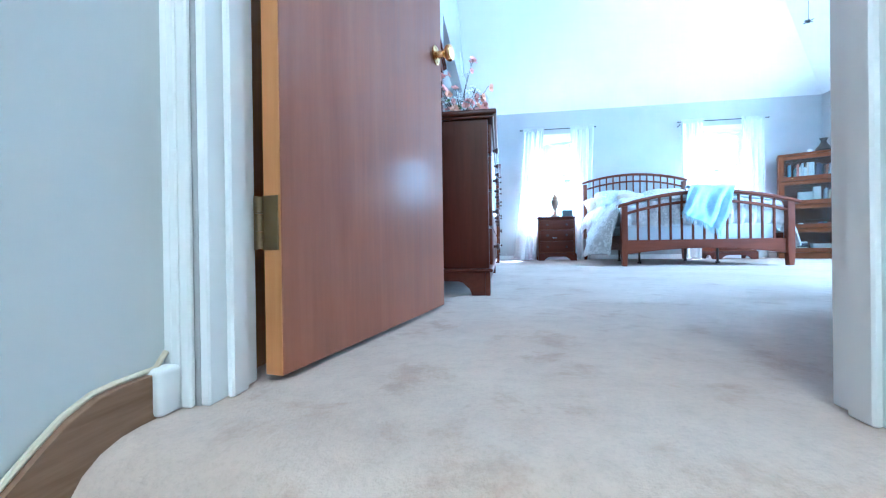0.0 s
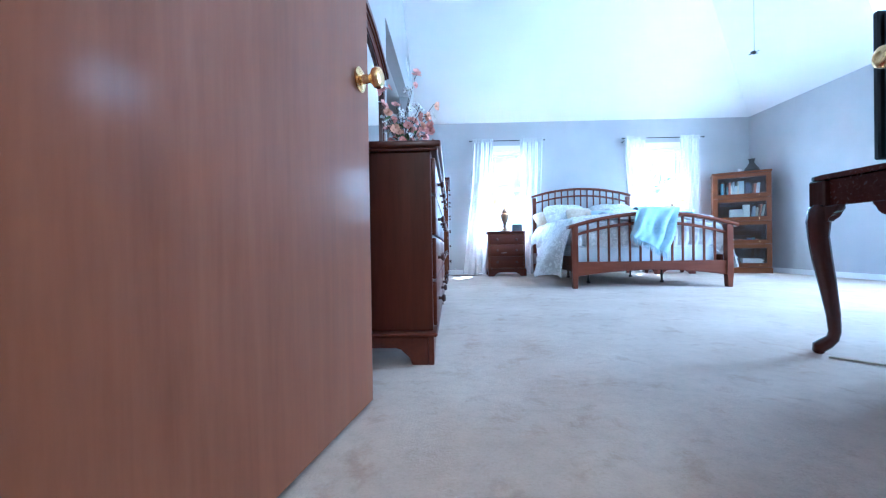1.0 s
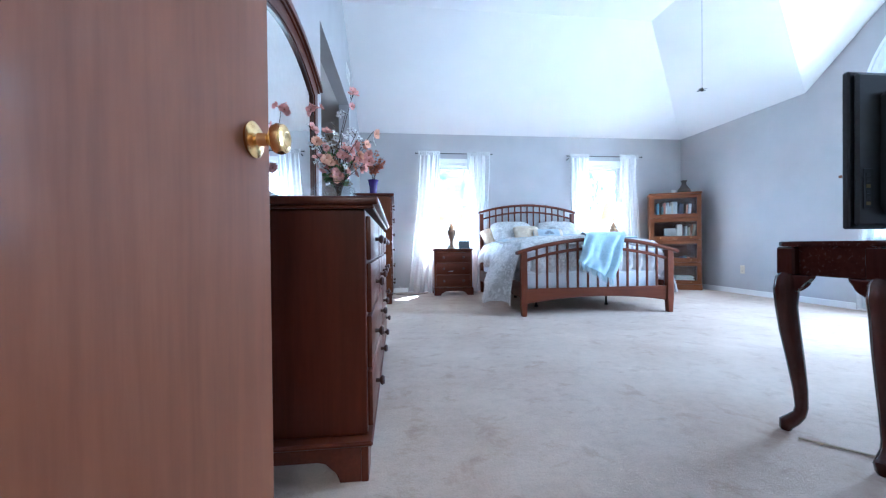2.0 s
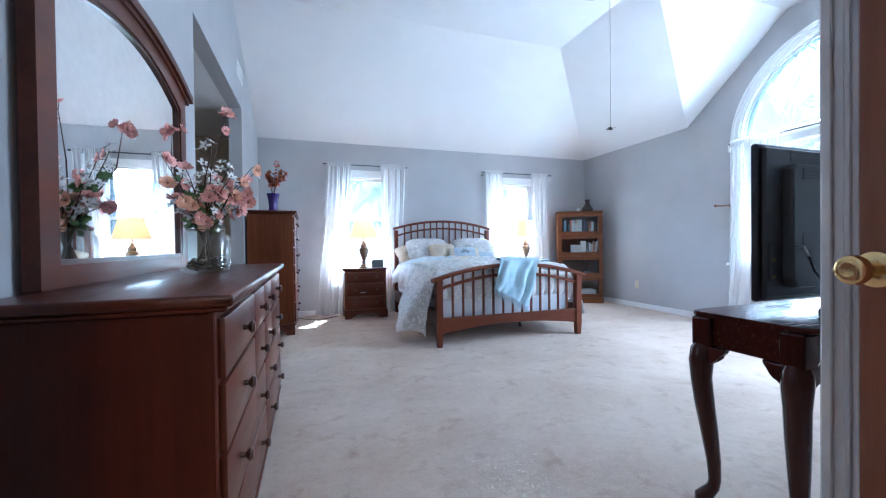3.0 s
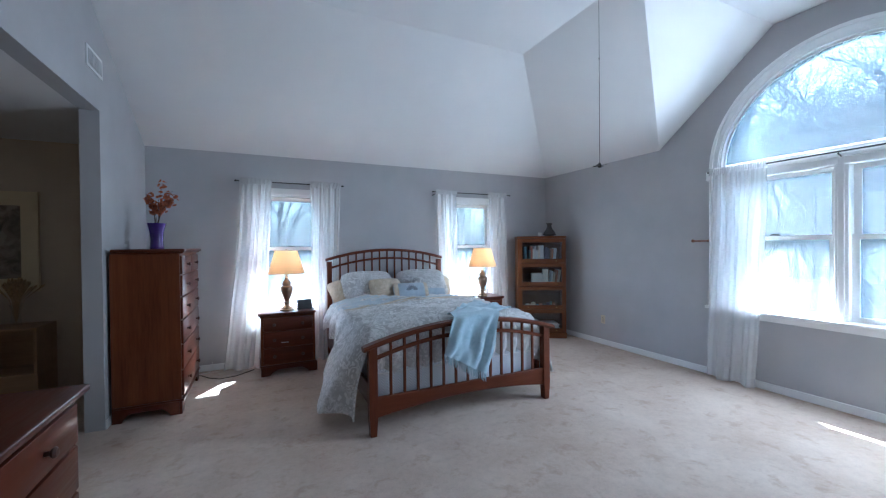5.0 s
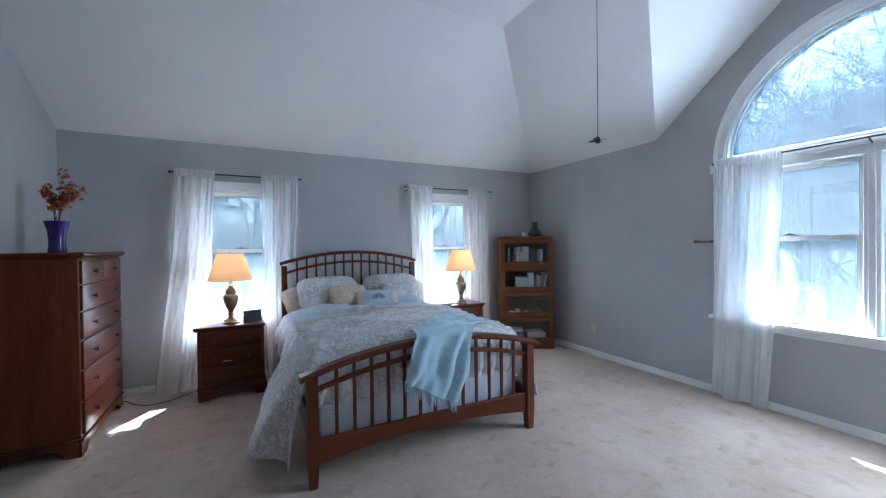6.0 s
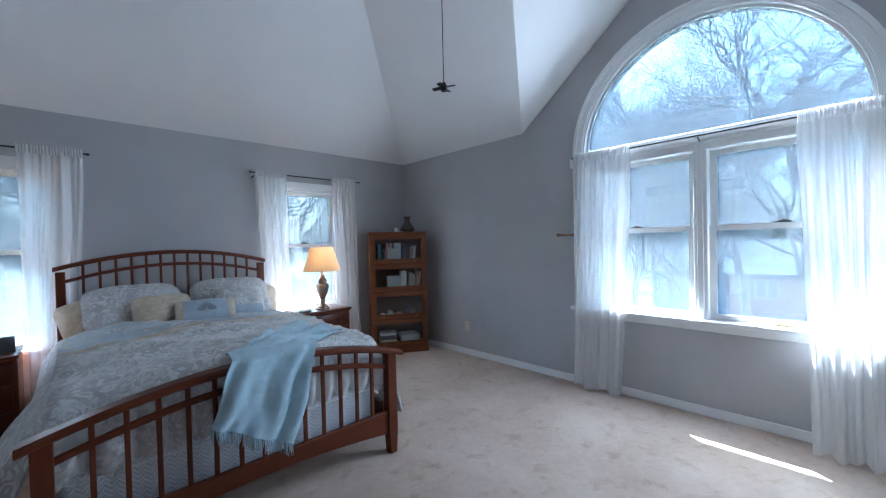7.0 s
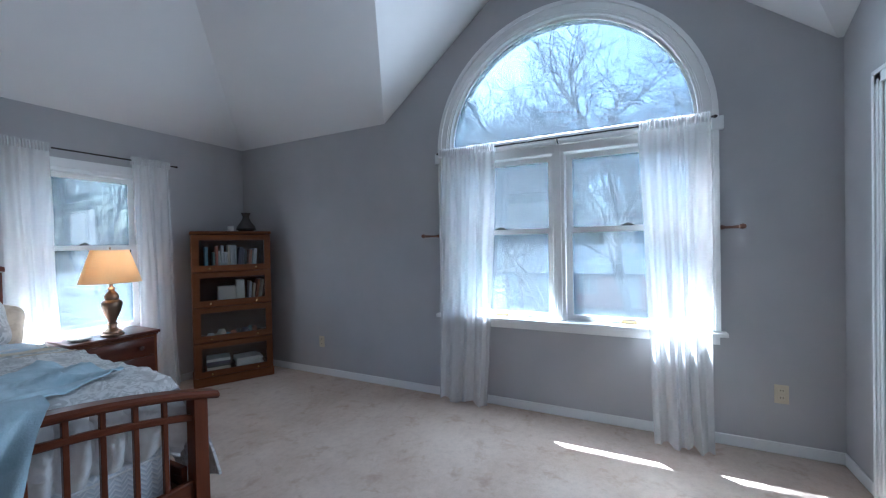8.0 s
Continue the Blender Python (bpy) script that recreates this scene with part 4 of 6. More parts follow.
# Paler copy of the duvet toile; missing light is put into its colour.
part("foot_drop", sheet(90, 22, lambda u, v: foot_drop(0.58 * u, v), thick=-0.01), damask("brightened_toile_flounce", (0.90, 0.90, 0.90), (0.66, 0.66, 0.67)), duv, "gathered toile flounce at the foot", True)
part("foot_drop", sheet(66, 22, lambda u, v: foot_drop(0.58 + 0.42 * u, v), thick=-0.01), DUVET2, duv, "pale gathered lining at the foot", True)


def band(y0, y1, lift):
    def f(u, v):
        p = duvet_point(0.235 + 0.53 * u, (y0 + (y1 - y0) * v - 4.63) / 1.72)
        return p + Vector((0, 0, lift))
    return f


for y0, y1, mt, lab in ((5.66, 6.34, BLUE, "plain sky-blue band"), (5.60, 5.64, BEIGE, "tan stripe"), (5.54, 5.56, BEIGE, "tan stripe")):
    part("stripe", sheet(60, 10, band(y0, y1, 0.016)), mt, duv, lab, True)


def pillow(name, m, w, h, t, mat, label, group="pillows on the bed", crease=0.55):
    bm = bmesh.new()
    for s in (-1, 1):
        def f(u, v):
            a, b = 2 * u - 1, 2 * v - 1
            k = max(0, (1 - abs(a) ** 2.6) * (1 - abs(b) ** 2.6)) ** crease
            pinch = 1 - 0.10 * (abs(a) ** 2) * (1 - abs(b))
            rnd_a, rnd_b = math.sqrt(1 - 0.30 * b ** 4), math.sqrt(1 - 0.30 * a ** 4)
            return Vector((rnd_a * a * w / 2 * (1 - 0.07 * (1 - abs(b) ** 2) * abs(a)), s * t / 2 * k + 0.012 * wob(a * 2.4 + w * 9, b * 2.4, s) * k, rnd_b * b * h / 2 * (1 - 0.08 * (1 - abs(a) ** 2) * abs(b)) * pinch))
        sheet(20, 16, f, bm)
    bmesh.ops.remove_doubles(bm, verts=bm.verts, dist=0.0006)
    root = thing(name, m, label, "pillow", group)
    part("cover", bm, mat, root, "", True)
    return root


pillow("pillow", pose(1.68, 6.46, 0.835, -46, -8, 12), 0.56, 0.40, 0.18, BEIGE, "plain cream pillow behind the toile shams")
pillow("pillow", pose(2.71, 6.46, 0.850, -46, 8, -14), 0.56, 0.42, 0.18, BEIGE, "plain cream pillow behind the toile shams")
for x, a in ((1.87, 3), (2.56, -4)):
    sham = pillow("pillow_sham", pose(x, 6.38, 0.885, -44, 0, a), 0.68, 0.46, 0.24, DUVET, "grey toile pillow sham leaning on the headboard")
p1 = pillow("cushion", pose(2.02, 6.18, 0.860, -32, 0, 4), 0.42, 0.30, 0.15, BEIGE, "cream cushion with corded stripes")
for k in range(5):
    zz = -0.085 + 0.035 * k
    part("cord", tube([(-0.16 + 0.32 * i / 8, -0.07 * max(0.0, (1 - abs(1.68 * i / 8 - 0.84) ** 2.6) * (1 - abs(zz / 0.14) ** 2.6)) ** 0.55 - 0.006, zz) for i in range(9)], 0.0025, 6), BEIGE, p1)
p2 = pillow("cushion", pose(2.28, 6.05, 0.835, -34, 0, -4), 0.44, 0.23, 0.13, BLUE, "light blue oblong cushion with a grey leaf emblem and cream ends")
for s in (-1, 1):
    part("end_band", sheet(8, 12, lambda u, v: Vector((s * (0.155 + 0.05 * u), -0.065 * max(0.0, (1 - (0.705 + 0.227 * u) ** 2.6) * (1 - abs(1.65 * v - 0.825) ** 2.6)) ** 0.55 - 0.006, (v - 0.5) * 0.19 * (1 - 0.05 * u)))), BEIGE, p2, "cream ribbed end", True)
GREYINK = cloth("grey_print", (0.20, 0.22, 0.26), (0.26, 0.28, 0.32), 30, 500)
for k in range(9):
    a = radians(-80 + 20 * k)
    def leaf(u, v, a=a):
        r = 0.012 + 0.065 * u
        wdt = 0.011 * math.sin(math.pi * min(1, u * 1.02)) * (2 * v - 1)
        x, z = r * math.sin(a) + wdt * math.cos(a), r * math.cos(a) * 0.9 - wdt * math.sin(a) - 0.02
        return Vector((x, -0.065 * max(0.0, (1 - abs(x / 0.22) ** 2.6) * (1 - abs(z / 0.115) ** 2.6)) ** 0.55 - 0.006, z))
    part("printed_leaf", sheet(8, 3, leaf), GREYINK, p2)
p3 = pillow("cushion", pose(2.555, 6.15, 0.865, -36, 0, -8), 0.42, 0.31, 0.14, DUVET, "grey toile cushion with a blue lower band")
part("blue_band", sheet(14, 6, lambda u, v: Vector(((u - 0.5) * 0.35, -0.07 * max(0.0, (1 - abs(1.667 * (u - 0.5)) ** 2.6) * (1 - (0.90 - 0.5 * v) ** 2.6)) ** 0.55 - 0.007, -0.135 + 0.075 * v))), BLUE, p3, "pleated blue band", True)


# throw over the footboard
def throw_pt(u, v):
    """u across the cloth, v from the fringe up over the cap rail and back across the bed."""
    fold = 0.7 * math.sin(u * 15 - 7 * v + 3 * wob(u * 2.2, v * 2)) + 0.6 * wob(u * 7, v * 5, 2.0)
    if v < 0.42:
        k = v / 0.42
        x = (1.935 + 0.10 * k) * (1 - u) + (2.285 + 0.17 * k) * u
        low = 0.545 - 0.19 * u
        y = 4.452 + 0.022 * k ** 3 - 0.036 * (fold + 1) * (1 - 0.55 * k)
        return Vector((x + 0.012 * math.sin(v * 14), y, low + (0.800 - low) * k))
    if v < 0.52:
        k = (v - 0.42) / 0.10
        x = 2.04 * (1 - u) + 2.46 * u
        return Vector((x, 4.458 + 0.142 * k, 0.800 + 0.024 * math.sin(math.pi * k) + 0.008 * (fold + 1) * k))
    k = (v - 0.52) / 0.48
    left, right = (2.05 + 0.62 * k, 4.60 + 0.65 * k), (2.47 + 0.35 * k, 4.60 + 0.21 * k)
    x, y = left[0] + (right[0] - left[0]) * u, left[1] + (right[1] - left[1]) * u
    bed_z = duvet_point(0.24 + 0.52 * min(1.0, (x - 1.425) / 1.53), min(1.0, max(0.075, (y - 4.63) / 1.72))).z
    settle = min(1.0, k / 0.25)
    return Vector((x, y, 0.80 * (1 - settle) + (bed_z + 0.016) * settle + 0.013 * (fold + 1)))


thr = thing("throw_blanket", pose(0, 0, 0), "light blue fringed wool throw hung over the footboard", "throw")
part("cloth", sheet(60, 70, throw_pt, thick=0.006), THROW, thr, "", True)
bm = bmesh.new()
for i in range(52):
    p = throw_pt(i / 51, 0.0)
    j = 0.012 * wob(i * 1.7, 0.2)
    tube([p + Vector((0, 0, 0.004)), p + Vector((j, -0.004, -0.03)), p + Vector((j * 2 + 0.004 * math.sin(i), -0.002, -0.058 - 0.015 * abs(wob(i * 2.3, 5))))], [0.0035, 0.003, 0.0016], 5, bm)
part("fringe", bm, THROW, thr, "knotted wool fringe", True)

# ---- curtains ----
def curtain(name, axis, plane, t0, t1, b0, b1, ztop, zbot, folds, label, out=-1, amp=0.022, kick=0.0, seed=0.0):
    root = thing(name, pose(0, 0, 0), label, "curtain", "sheer curtains")
    def f(u, v):
        k = v ** 1.3
        a, b = t0 + (b0 - t0) * k, t1 + (b1 - t1) * k
        c = a + (b - a) * u + 0.012 * wob(u * 4 + seed, v * 3, seed)
        ph = u * folds * 1.15 * math.pi + 2.6 * wob(u * 2.4 + seed, v * 0.9 + seed)
        d = plane + out * (amp * (0.55 + 0.6 * v) * math.sin(ph) + 0.006 * math.sin(ph * 2.7 + 3 * v + seed) + 0.010 * wob(u * 7, v * 2.5 + seed) + kick * v ** 3)
        z = ztop + (zbot - ztop) * v + (0.02 * math.sin(ph * 0.5) * v)
        z = max(z, 0.006)
        return Vector((c, d, z)) if axis == "x" else Vector((d, c, z))
    part("panel", sheet(int(folds * 12), 46, f), SHEER, root, "", True)
    def head(u, v):
        c = t0 + (t1 - t0) * u
        ph = u * folds * 7 * math.pi + 3 * wob(u * 11, seed)
        d = plane + out * (0.016 * math.cos(v * math.pi) + 0.005 * math.sin(ph))
        z = ztop - 0.03 + (0.070 + 0.005 * math.sin(ph + seed) + 0.010 * wob(u * 31, seed)) * math.sin(v * math.pi)
        return Vector((c, d, z)) if axis == "x" else Vector((d, c, z))
    part("gathered_heading", sheet(int(folds * 26), 8, head), SHEER, root, "ruffled rod pocket", True)
    return root


def rod(name, p0, p1, brackets, wall_vec, label):
    root = thing(name, pose(0, 0, 0), label, "curtain rod")
    a, b = Vector(p0), Vector(p1)
    part("bar", tube([a, b], 0.0065, 10), IRON, root, "", True)
    d = (b - a).normalized()
    for e, s in ((a, -1), (b, 1)):
        part("finial", tube([e - d * s * 0.002, e + d * s * 0.006, e + d * s * 0.014, e + d * s * 0.02], [0.008, 0.011, 0.009, 0.003], 10), IRON, root, "", True)
    for k in brackets:
        p = a + (b - a) * k
        w = Vector(wall_vec)
        part("bracket", tube([p + Vector((0, 0, -0.012)), p + Vector((0, 0, -0.02)) + w * 0.3, p + Vector((0, 0, -0.03)) + w], [0.007, 0.006, 0.007], 8), IRON, root, "", True)
    return root


RY = 6.64
rod("curtain_rod", (0.47, RY, 2.105), (1.62, RY, 2.105), (0.04, 0.96), (0, YN - RY - 0.004, 0), "thin dark metal curtain rod over the window")
rod("curtain_rod", (2.845, RY, 2.10), (4.085, RY, 2.10), (0.04, 0.96), (0, YN - RY - 0.004, 0), "thin dark metal curtain rod over the window")
curtain("curtain", "x", RY, 0.50, 0.83, 0.32, 0.70, 2.10, 0.01, 6, "white sheer curtain hanging beside the bedroom window", seed=0.3)
curtain("curtain", "x", RY, 1.24, 1.60, 1.28, 1.52, 2.10, 0.01, 6, "white sheer curtain hanging beside the bedroom window", seed=1.9)
curtain("curtain", "x", RY, 2.88, 3.20, 2.94, 3.24, 2.095, 0.01, 5, "white sheer curtain hanging beside the bedroom window", seed=3.1)
curtain("curtain", "x", RY, 3.72, 4.03, 3.76, 4.07, 2.095, 0.01, 5, "white sheer curtain hanging beside the bedroom window", seed=4.4)
RX = 4.825
rod("curtain_rod", (RX, 4.205, 2.072), (RX, 2.285, 2.072), (0.03, 0.505, 0.97), (XE - RX - 0.03, 0, 0), "long thin dark rod across the arched window")
curtain("curtain", "y", RX, 4.20, 3.71, 4.215, 3.80, 2.065, 0.012, 7, "long white sheer curtain at the arched window", amp=0.022, seed=5.2, kick=0.02)
curtain("curtain", "y", RX, 2.70, 2.30, 2.64, 2.31, 2.065, 0.012, 7, "long white sheer curtain kicked out at the hem", amp=0.024, seed=6.6, kick=0.12)

DARKBRONZE = metal("oil_rubbed_bronze", (0.20, 0.11, 0.075), 0.35)
for y, s in ((2.235, -1), (4.255, 1)):
    hb = thing("curtain_holdback", pose(0, 0, 0), "bronze curtain holdback arm fixed to the wall", "curtain holdback", "curtain holdbacks")
    part("arm", tube([(XE - 0.002, y, 1.385), (XE - 0.04, y + s * 0.01, 1.383), (XE - 0.09, y + s * 0.035, 1.382), (XE - 0.135, y + s * 0.07, 1.383)], [0.016, 0.009, 0.009, 0.011], 10), DARKBRONZE, hb, "", True)
    part("tip", lathe([(0, -0.019), (0.015, -0.012), (0.019, 0), (0.015, 0.012), (0, 0.019)], 14, at=(XE - 0.142, y + s * 0.078, 1.384)), DARKBRONZE, hb, "", True)


# ---- table lamps ----
def table_lamp(m):
    root = thing("table_lamp", m, "lit bronze urn lamp with an ivory shade on the nightstand", "table lamp", "bedside lamps")
    prof = [(0, 0), (0.072, 0), (0.074, 0.012), (0.060, 0.020), (0.058, 0.032), (0.040, 0.044), (0.026, 0.056), (0.024, 0.072), (0.034, 0.080), (0.034, 0.090), (0.022, 0.100),
            (0.030, 0.125), (0.048, 0.165), (0.062, 0.215), (0.066, 0.245), (0.058, 0.262), (0.040, 0.272), (0.044, 0.282), (0.046, 0.300), (0.034, 0.322), (0.020, 0.335), (0.018, 0.350), (0.028, 0.358), (0.012, 0.372), (0.010, 0.42), (0, 0.42)]
    part("base", lathe(prof, 32), BRONZE, root, "polished antique bronze urn base", True)
    bm = lathe([(0.190, 0.405), (0.116, 0.652)], 48)
    bmesh.ops.solidify(bm, geom=list(bm.faces), thickness=0.002)
    part("shade", bm, SHADE, root, "glowing ivory fabric shade", True)
    for r, z in ((0.1905, 0.405), (0.1165, 0.652)):
        part("shade_trim", tube([(r * math.cos(2 * math.pi * i / 40), r * math.sin(2 * math.pi * i / 40), z) for i in range(41)], 0.0022, 6), WICK, root, "", True)
    part("finial", lathe([(0, 0.645), (0.006, 0.648), (0.004, 0.66), (0.008, 0.668), (0, 0.678)], 12), BRONZE, root, "", True)
    part("harp", tube([(0.012, 0, 0.42), (0.05, 0, 0.50), (0.045, 0, 0.60), (0, 0, 0.648), (-0.045, 0, 0.60), (-0.05, 0, 0.50), (-0.012, 0, 0.42)], 0.002, 6), BRASS, root)
    bulb = bpy.data.lights.new("bulb_light", "POINT")
    bulb.energy, bulb.color, bulb.shadow_soft_size = LAMP_POWER, (1.0, 0.62, 0.28), 0.03
    lt = new("bulb_light", bulb)
    lt.parent, lt.location = root, (0, 0, 0.52)
    return root


LAMP_POWER = 0.036
lamp = table_lamp(pose(0.957, 6.40, 0.6705))
copy_thing(lamp, pose(3.42, 6.33, 0.6705, 0, 0, 40))

# small things on the nightstands
ck = thing("digital_clock", pose(1.14, 6.39, 0.6705, 0, 0, 12), "small black tilted digital clock on the nightstand", "clock")
part("body", prism([(-0.02, 0.0), (0.03, 0.0), (0.018, 0.105), (0.004, 0.105)], "x", -0.08, 0.08, bevel=0.004), PLASTIC, ck)
part("screen", box(-0.072, 0.072, -0.0225, -0.020, 0.012, 0.094), PLASTIC2, ck, "dark glossy screen", False, pose(0, 0.003, 0, -15, 0, 0))
dish = thing("white_dish", pose(3.225, 6.33, 0.6705), "small white oval dish on the nightstand", "dish")
part("bowl", lathe([(0, 0.002), (0.04, 0.0), (0.065, 0.012), (0.075, 0.02), (0.071, 0.02), (0.05, 0.008), (0, 0.006)], 24), PAPER, dish, "", True)

# ---- barrister bookcase ----
bk = thing("glass_door_bookcase", pose(4.395, 6.285, 0, 0, 0, -29.2), "amber oak bookcase with four stacked glass-fronted sections", "bookcase")
BW, BD = 0.345, 0.31
part("plinth", box(-BW - 0.008, BW + 0.008, -0.008, BD, 0, 0.085, 0.004), OAK, bk)
part("top", box(-BW - 0.008, BW + 0.008, -0.014, BD, 1.455, 1.485, 0.006), OAK, bk)
sec = [(0.088, 0.422), (0.424, 0.758), (0.760, 1.094), (1.096, 1.452)]
for z0, z1 in sec:
    s = part("section", box(-BW, -BW + 0.018, 0.0, BD, z0, z1, 0.002), OAK_Z, bk)
    part("side_panel", box(BW - 0.018, BW, 0.0, BD, z0, z1, 0.002), OAK_Z, s)
    part("shelf_board", box(-BW + 0.018, BW - 0.018, 0.004, BD - 0.01, z0, z0 + 0.018), OAK, s)
    part("head_board", box(-BW + 0.018, BW - 0.018, 0.004, BD - 0.01, z1 - 0.014, z1), OAK, s)
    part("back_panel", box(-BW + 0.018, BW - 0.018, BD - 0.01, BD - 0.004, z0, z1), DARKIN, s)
    o = [(-BW + 0.004, z0 + 0.006), (BW - 0.004, z0 + 0.006), (BW - 0.004, z1 - 0.006), (-BW + 0.004, z1 - 0.006)]
    i = [(-BW + 0.062, z0 + 0.06), (BW - 0.062, z0 + 0.06), (BW - 0.062, z1 - 0.055), (-BW + 0.062, z1 - 0.055)]
    d = part("glass_door", ring(o, i, "y", -0.018, -0.001), OAK, bk)
    gp = part("pane", box(-BW + 0.058, BW - 0.058, -0.010, -0.007, z0 + 0.056, z1 - 0.051), CABGLASS, d)
    gp.visible_shadow = False
    for x in (-0.2, 0.2):
        part("knob", lathe([(0, 0), (0.005, 0), (0.005, 0.008), (0.010, 0.012), (0.008, 0.018), (0, 0.02)], 12), BRASS, d, "small brass knob", True, pose(x, -0.018, z0 + 0.032, 90, 0, 0))
BOOKC = [plain("book_cloth_%d" % i, c, 0.6, 0, 0.1) for i, c in enumerate([(0.62, 0.54, 0.40), (0.16, 0.22, 0.21), (0.60, 0.62, 0.64), (0.70, 0.62, 0.50), (0.10, 0.09, 0.13), (0.42, 0.18, 0.10), (0.78, 0.76, 0.70), (0.20, 0.34, 0.42), (0.55, 0.20, 0.14), (0.07, 0.07, 0.07)])]
MB = Matrix(bk.matrix_basis)


def book(x, z, w, h, tilt, mat, depth=0.17, y=0.05):
    b = thing("book", MB @ pose(x, y, z + 0.0, 0, tilt, 0), "cloth-bound book standing on a bookcase shelf", "book", "books in the bookcase")
    part("cover", box(0, w, 0, depth, 0, h, 0.002), mat, b)
    part("pages", box(0.003, w - 0.003, 0.004, depth + 0.001, h, h + 0.0015), PAPER, b)


rng = random.Random(5)
x = -0.235
while x < 0.22:
    w = rng.uniform(0.016, 0.036)
    if not -0.21 < x < -0.17:
        book(x, 1.116, w, rng.uniform(0.16, 0.235), rng.choice([0, 3, 5, 7]) if x > 0.02 else rng.choice([0, 0, -1, 1]), rng.choice(BOOKC))
    x += w + (0.003 if x < 0.02 else 0.010)
x = 0.14
for k in range(4):
    book(x, 0.78, 0.022, rng.uniform(0.17, 0.22), 3 + 2 * k, rng.choice(BOOKC))
    x += 0.031
for x, w, h, mt, lab, y in ((-0.10, 0.16, 0.16, PAPER, "square white box standing in the bookcase", 0.08), (0.06, 0.075, 0.22, BOOKC[6], "tall pale box standing in the bookcase", 0.06)):
    tagged(part("storage_box", box(0, w, 0, 0.1, 0, h, 0.003), mt, None, "", False, MB @ pose(x - 0.03, y, 0.780)), lab, "box", "boxes in the bookcase")
for k in range(9):
    w = rng.uniform(0.04, 0.11)
    tagged(part("trinket", lathe([(0, 0), (w * 0.4, 0), (w * 0.5, 0.02), (w * 0.3, rng.uniform(0.03, 0.08)), (0, 0.03)], 12), rng.choice(BOOKC), None, "", True, MB @ pose(-0.2 + 0.05 * k, 0.06 + 0.05 * (k % 3), 0.4425)), "small ornament on a bookcase shelf", "ornament", "ornaments in the bookcase")
for k in range(7):
    tagged(part("magazine", box(0, 0.22 + 0.01 * (k % 3), 0, 0.2, 0, 0.014), rng.choice([PAPER, PAPER, BOOKC[2], BOOKC[3]]), None, "", False, MB @ pose(0.02, 0.05, 0.1065 + 0.0145 * k, 0, 0, rng.uniform(-5, 5))), "magazine in a loose stack on the bookcase shelf", "magazine", "magazine stack")
for k in range(5):
    tagged(part("magazine", box(0, 0.2, 0, 0.19, 0, 0.026), rng.choice(BOOKC), None, "", False, MB @ pose(-0.24, 0.06, 0.1065 + 0.0265 * k, 0, 0, rng.uniform(-3, 3))), "dark bound volume stacked on the bookcase shelf", "magazine", "volume stack")
vz = thing("bronze_vase", pose(4.61, 6.365, 1.4855) @ Matrix.Scale(1.18, 4), "dark round-bellied vase on top of the bookcase", "vase")
part("body", lathe([(0, 0), (0.050, 0), (0.060, 0.006), (0.078, 0.02), (0.074, 0.045), (0.045, 0.085), (0.028, 0.115), (0.026, 0.135), (0.040, 0.165), (0.036, 0.165), (0.022, 0.135), (0, 0.12)], 28), GREYGREEN, vz, "", True)
part("band", lathe([(0.0785, 0.016), (0.080, 0.022), (0.0785, 0.028)], 28), IRON, vz, "", True)
cd = thing("candle_cup", pose(4.475, 6.42, 1.4855), "small white candle cup on the bookcase", "candle cup")
part("cup", lathe([(0, 0), (0.026, 0), (0.028, 0.055), (0.024, 0.055), (0.022, 0.01), (0, 0.008)], 18), PAPER, cd, "", True)

# ---- console table and television ----
tb = thing("console_table", pose(0, 0, 0), "polished dark mahogany console table with cabriole legs", "console table")
TX0, TX1, TY0, TY1 = 1.618, 2.95, 1.765, 2.14


def table_outline(inset):
    a = []
    c = 0.05
    for (cx, cy), (dx, dy) in (((TX0, TY0), (1, 1)), ((TX1, TY0), (-1, 1)), ((TX1, TY1), (-1, -1)), ((TX0, TY1), (1, -1))):
        x, y = cx + dx * inset, cy + dy * inset
        pts = [(x + dx * c * k, y + dy * c * w) for k, w in ((0.0, 1.4), (0.02, 0.75), (0.16, 0.32), (0.32, 0.16), (0.75, 0.02), (1.4, 0.0))]
        a += pts if dx * dy > 0 else pts[::-1]
    return a


bm = prism(table_outline(0), "z", 0.695, 0.714)
es = [e for e in bm.edges if abs(e.verts[0].co.z - e.verts[1].co.z) < 1e-5]
bmesh.ops.bevel(bm, geom=es, offset=0.007, segments=3, profile=0.6, affect="EDGES")
part("tabletop", bm, MAHOG, tb, "glossy shaped top", True)
for nm, x0, x1, y0, y1 in (("front_apron", TX0 + 0.045, TX1 - 0.045, TY1 - 0.042, TY1 - 0.024), ("back_apron", TX0 + 0.045, TX1 - 0.045, TY0 + 0.024, TY0 + 0.042)):
    n = 14
    low = [(x0 + (x1 - x0) * i / n, 0.60 + 0.035 * math.sin(math.pi * i / n) ** 0.5 if 0 < i < n else 0.585) for i in range(n + 1)]
    part(nm, prism(low + [(x1, 0.6945), (x0, 0.6945)], "y", y0, y1), MAHOG, tb)
for x0 in (TX0 + 0.022, TX1 - 0.042):
    part("side_apron", box(x0, x0 + 0.02, TY0 + 0.05, TY1 - 0.05, 0.59, 0.6945, 0.002), MAHOG, tb)


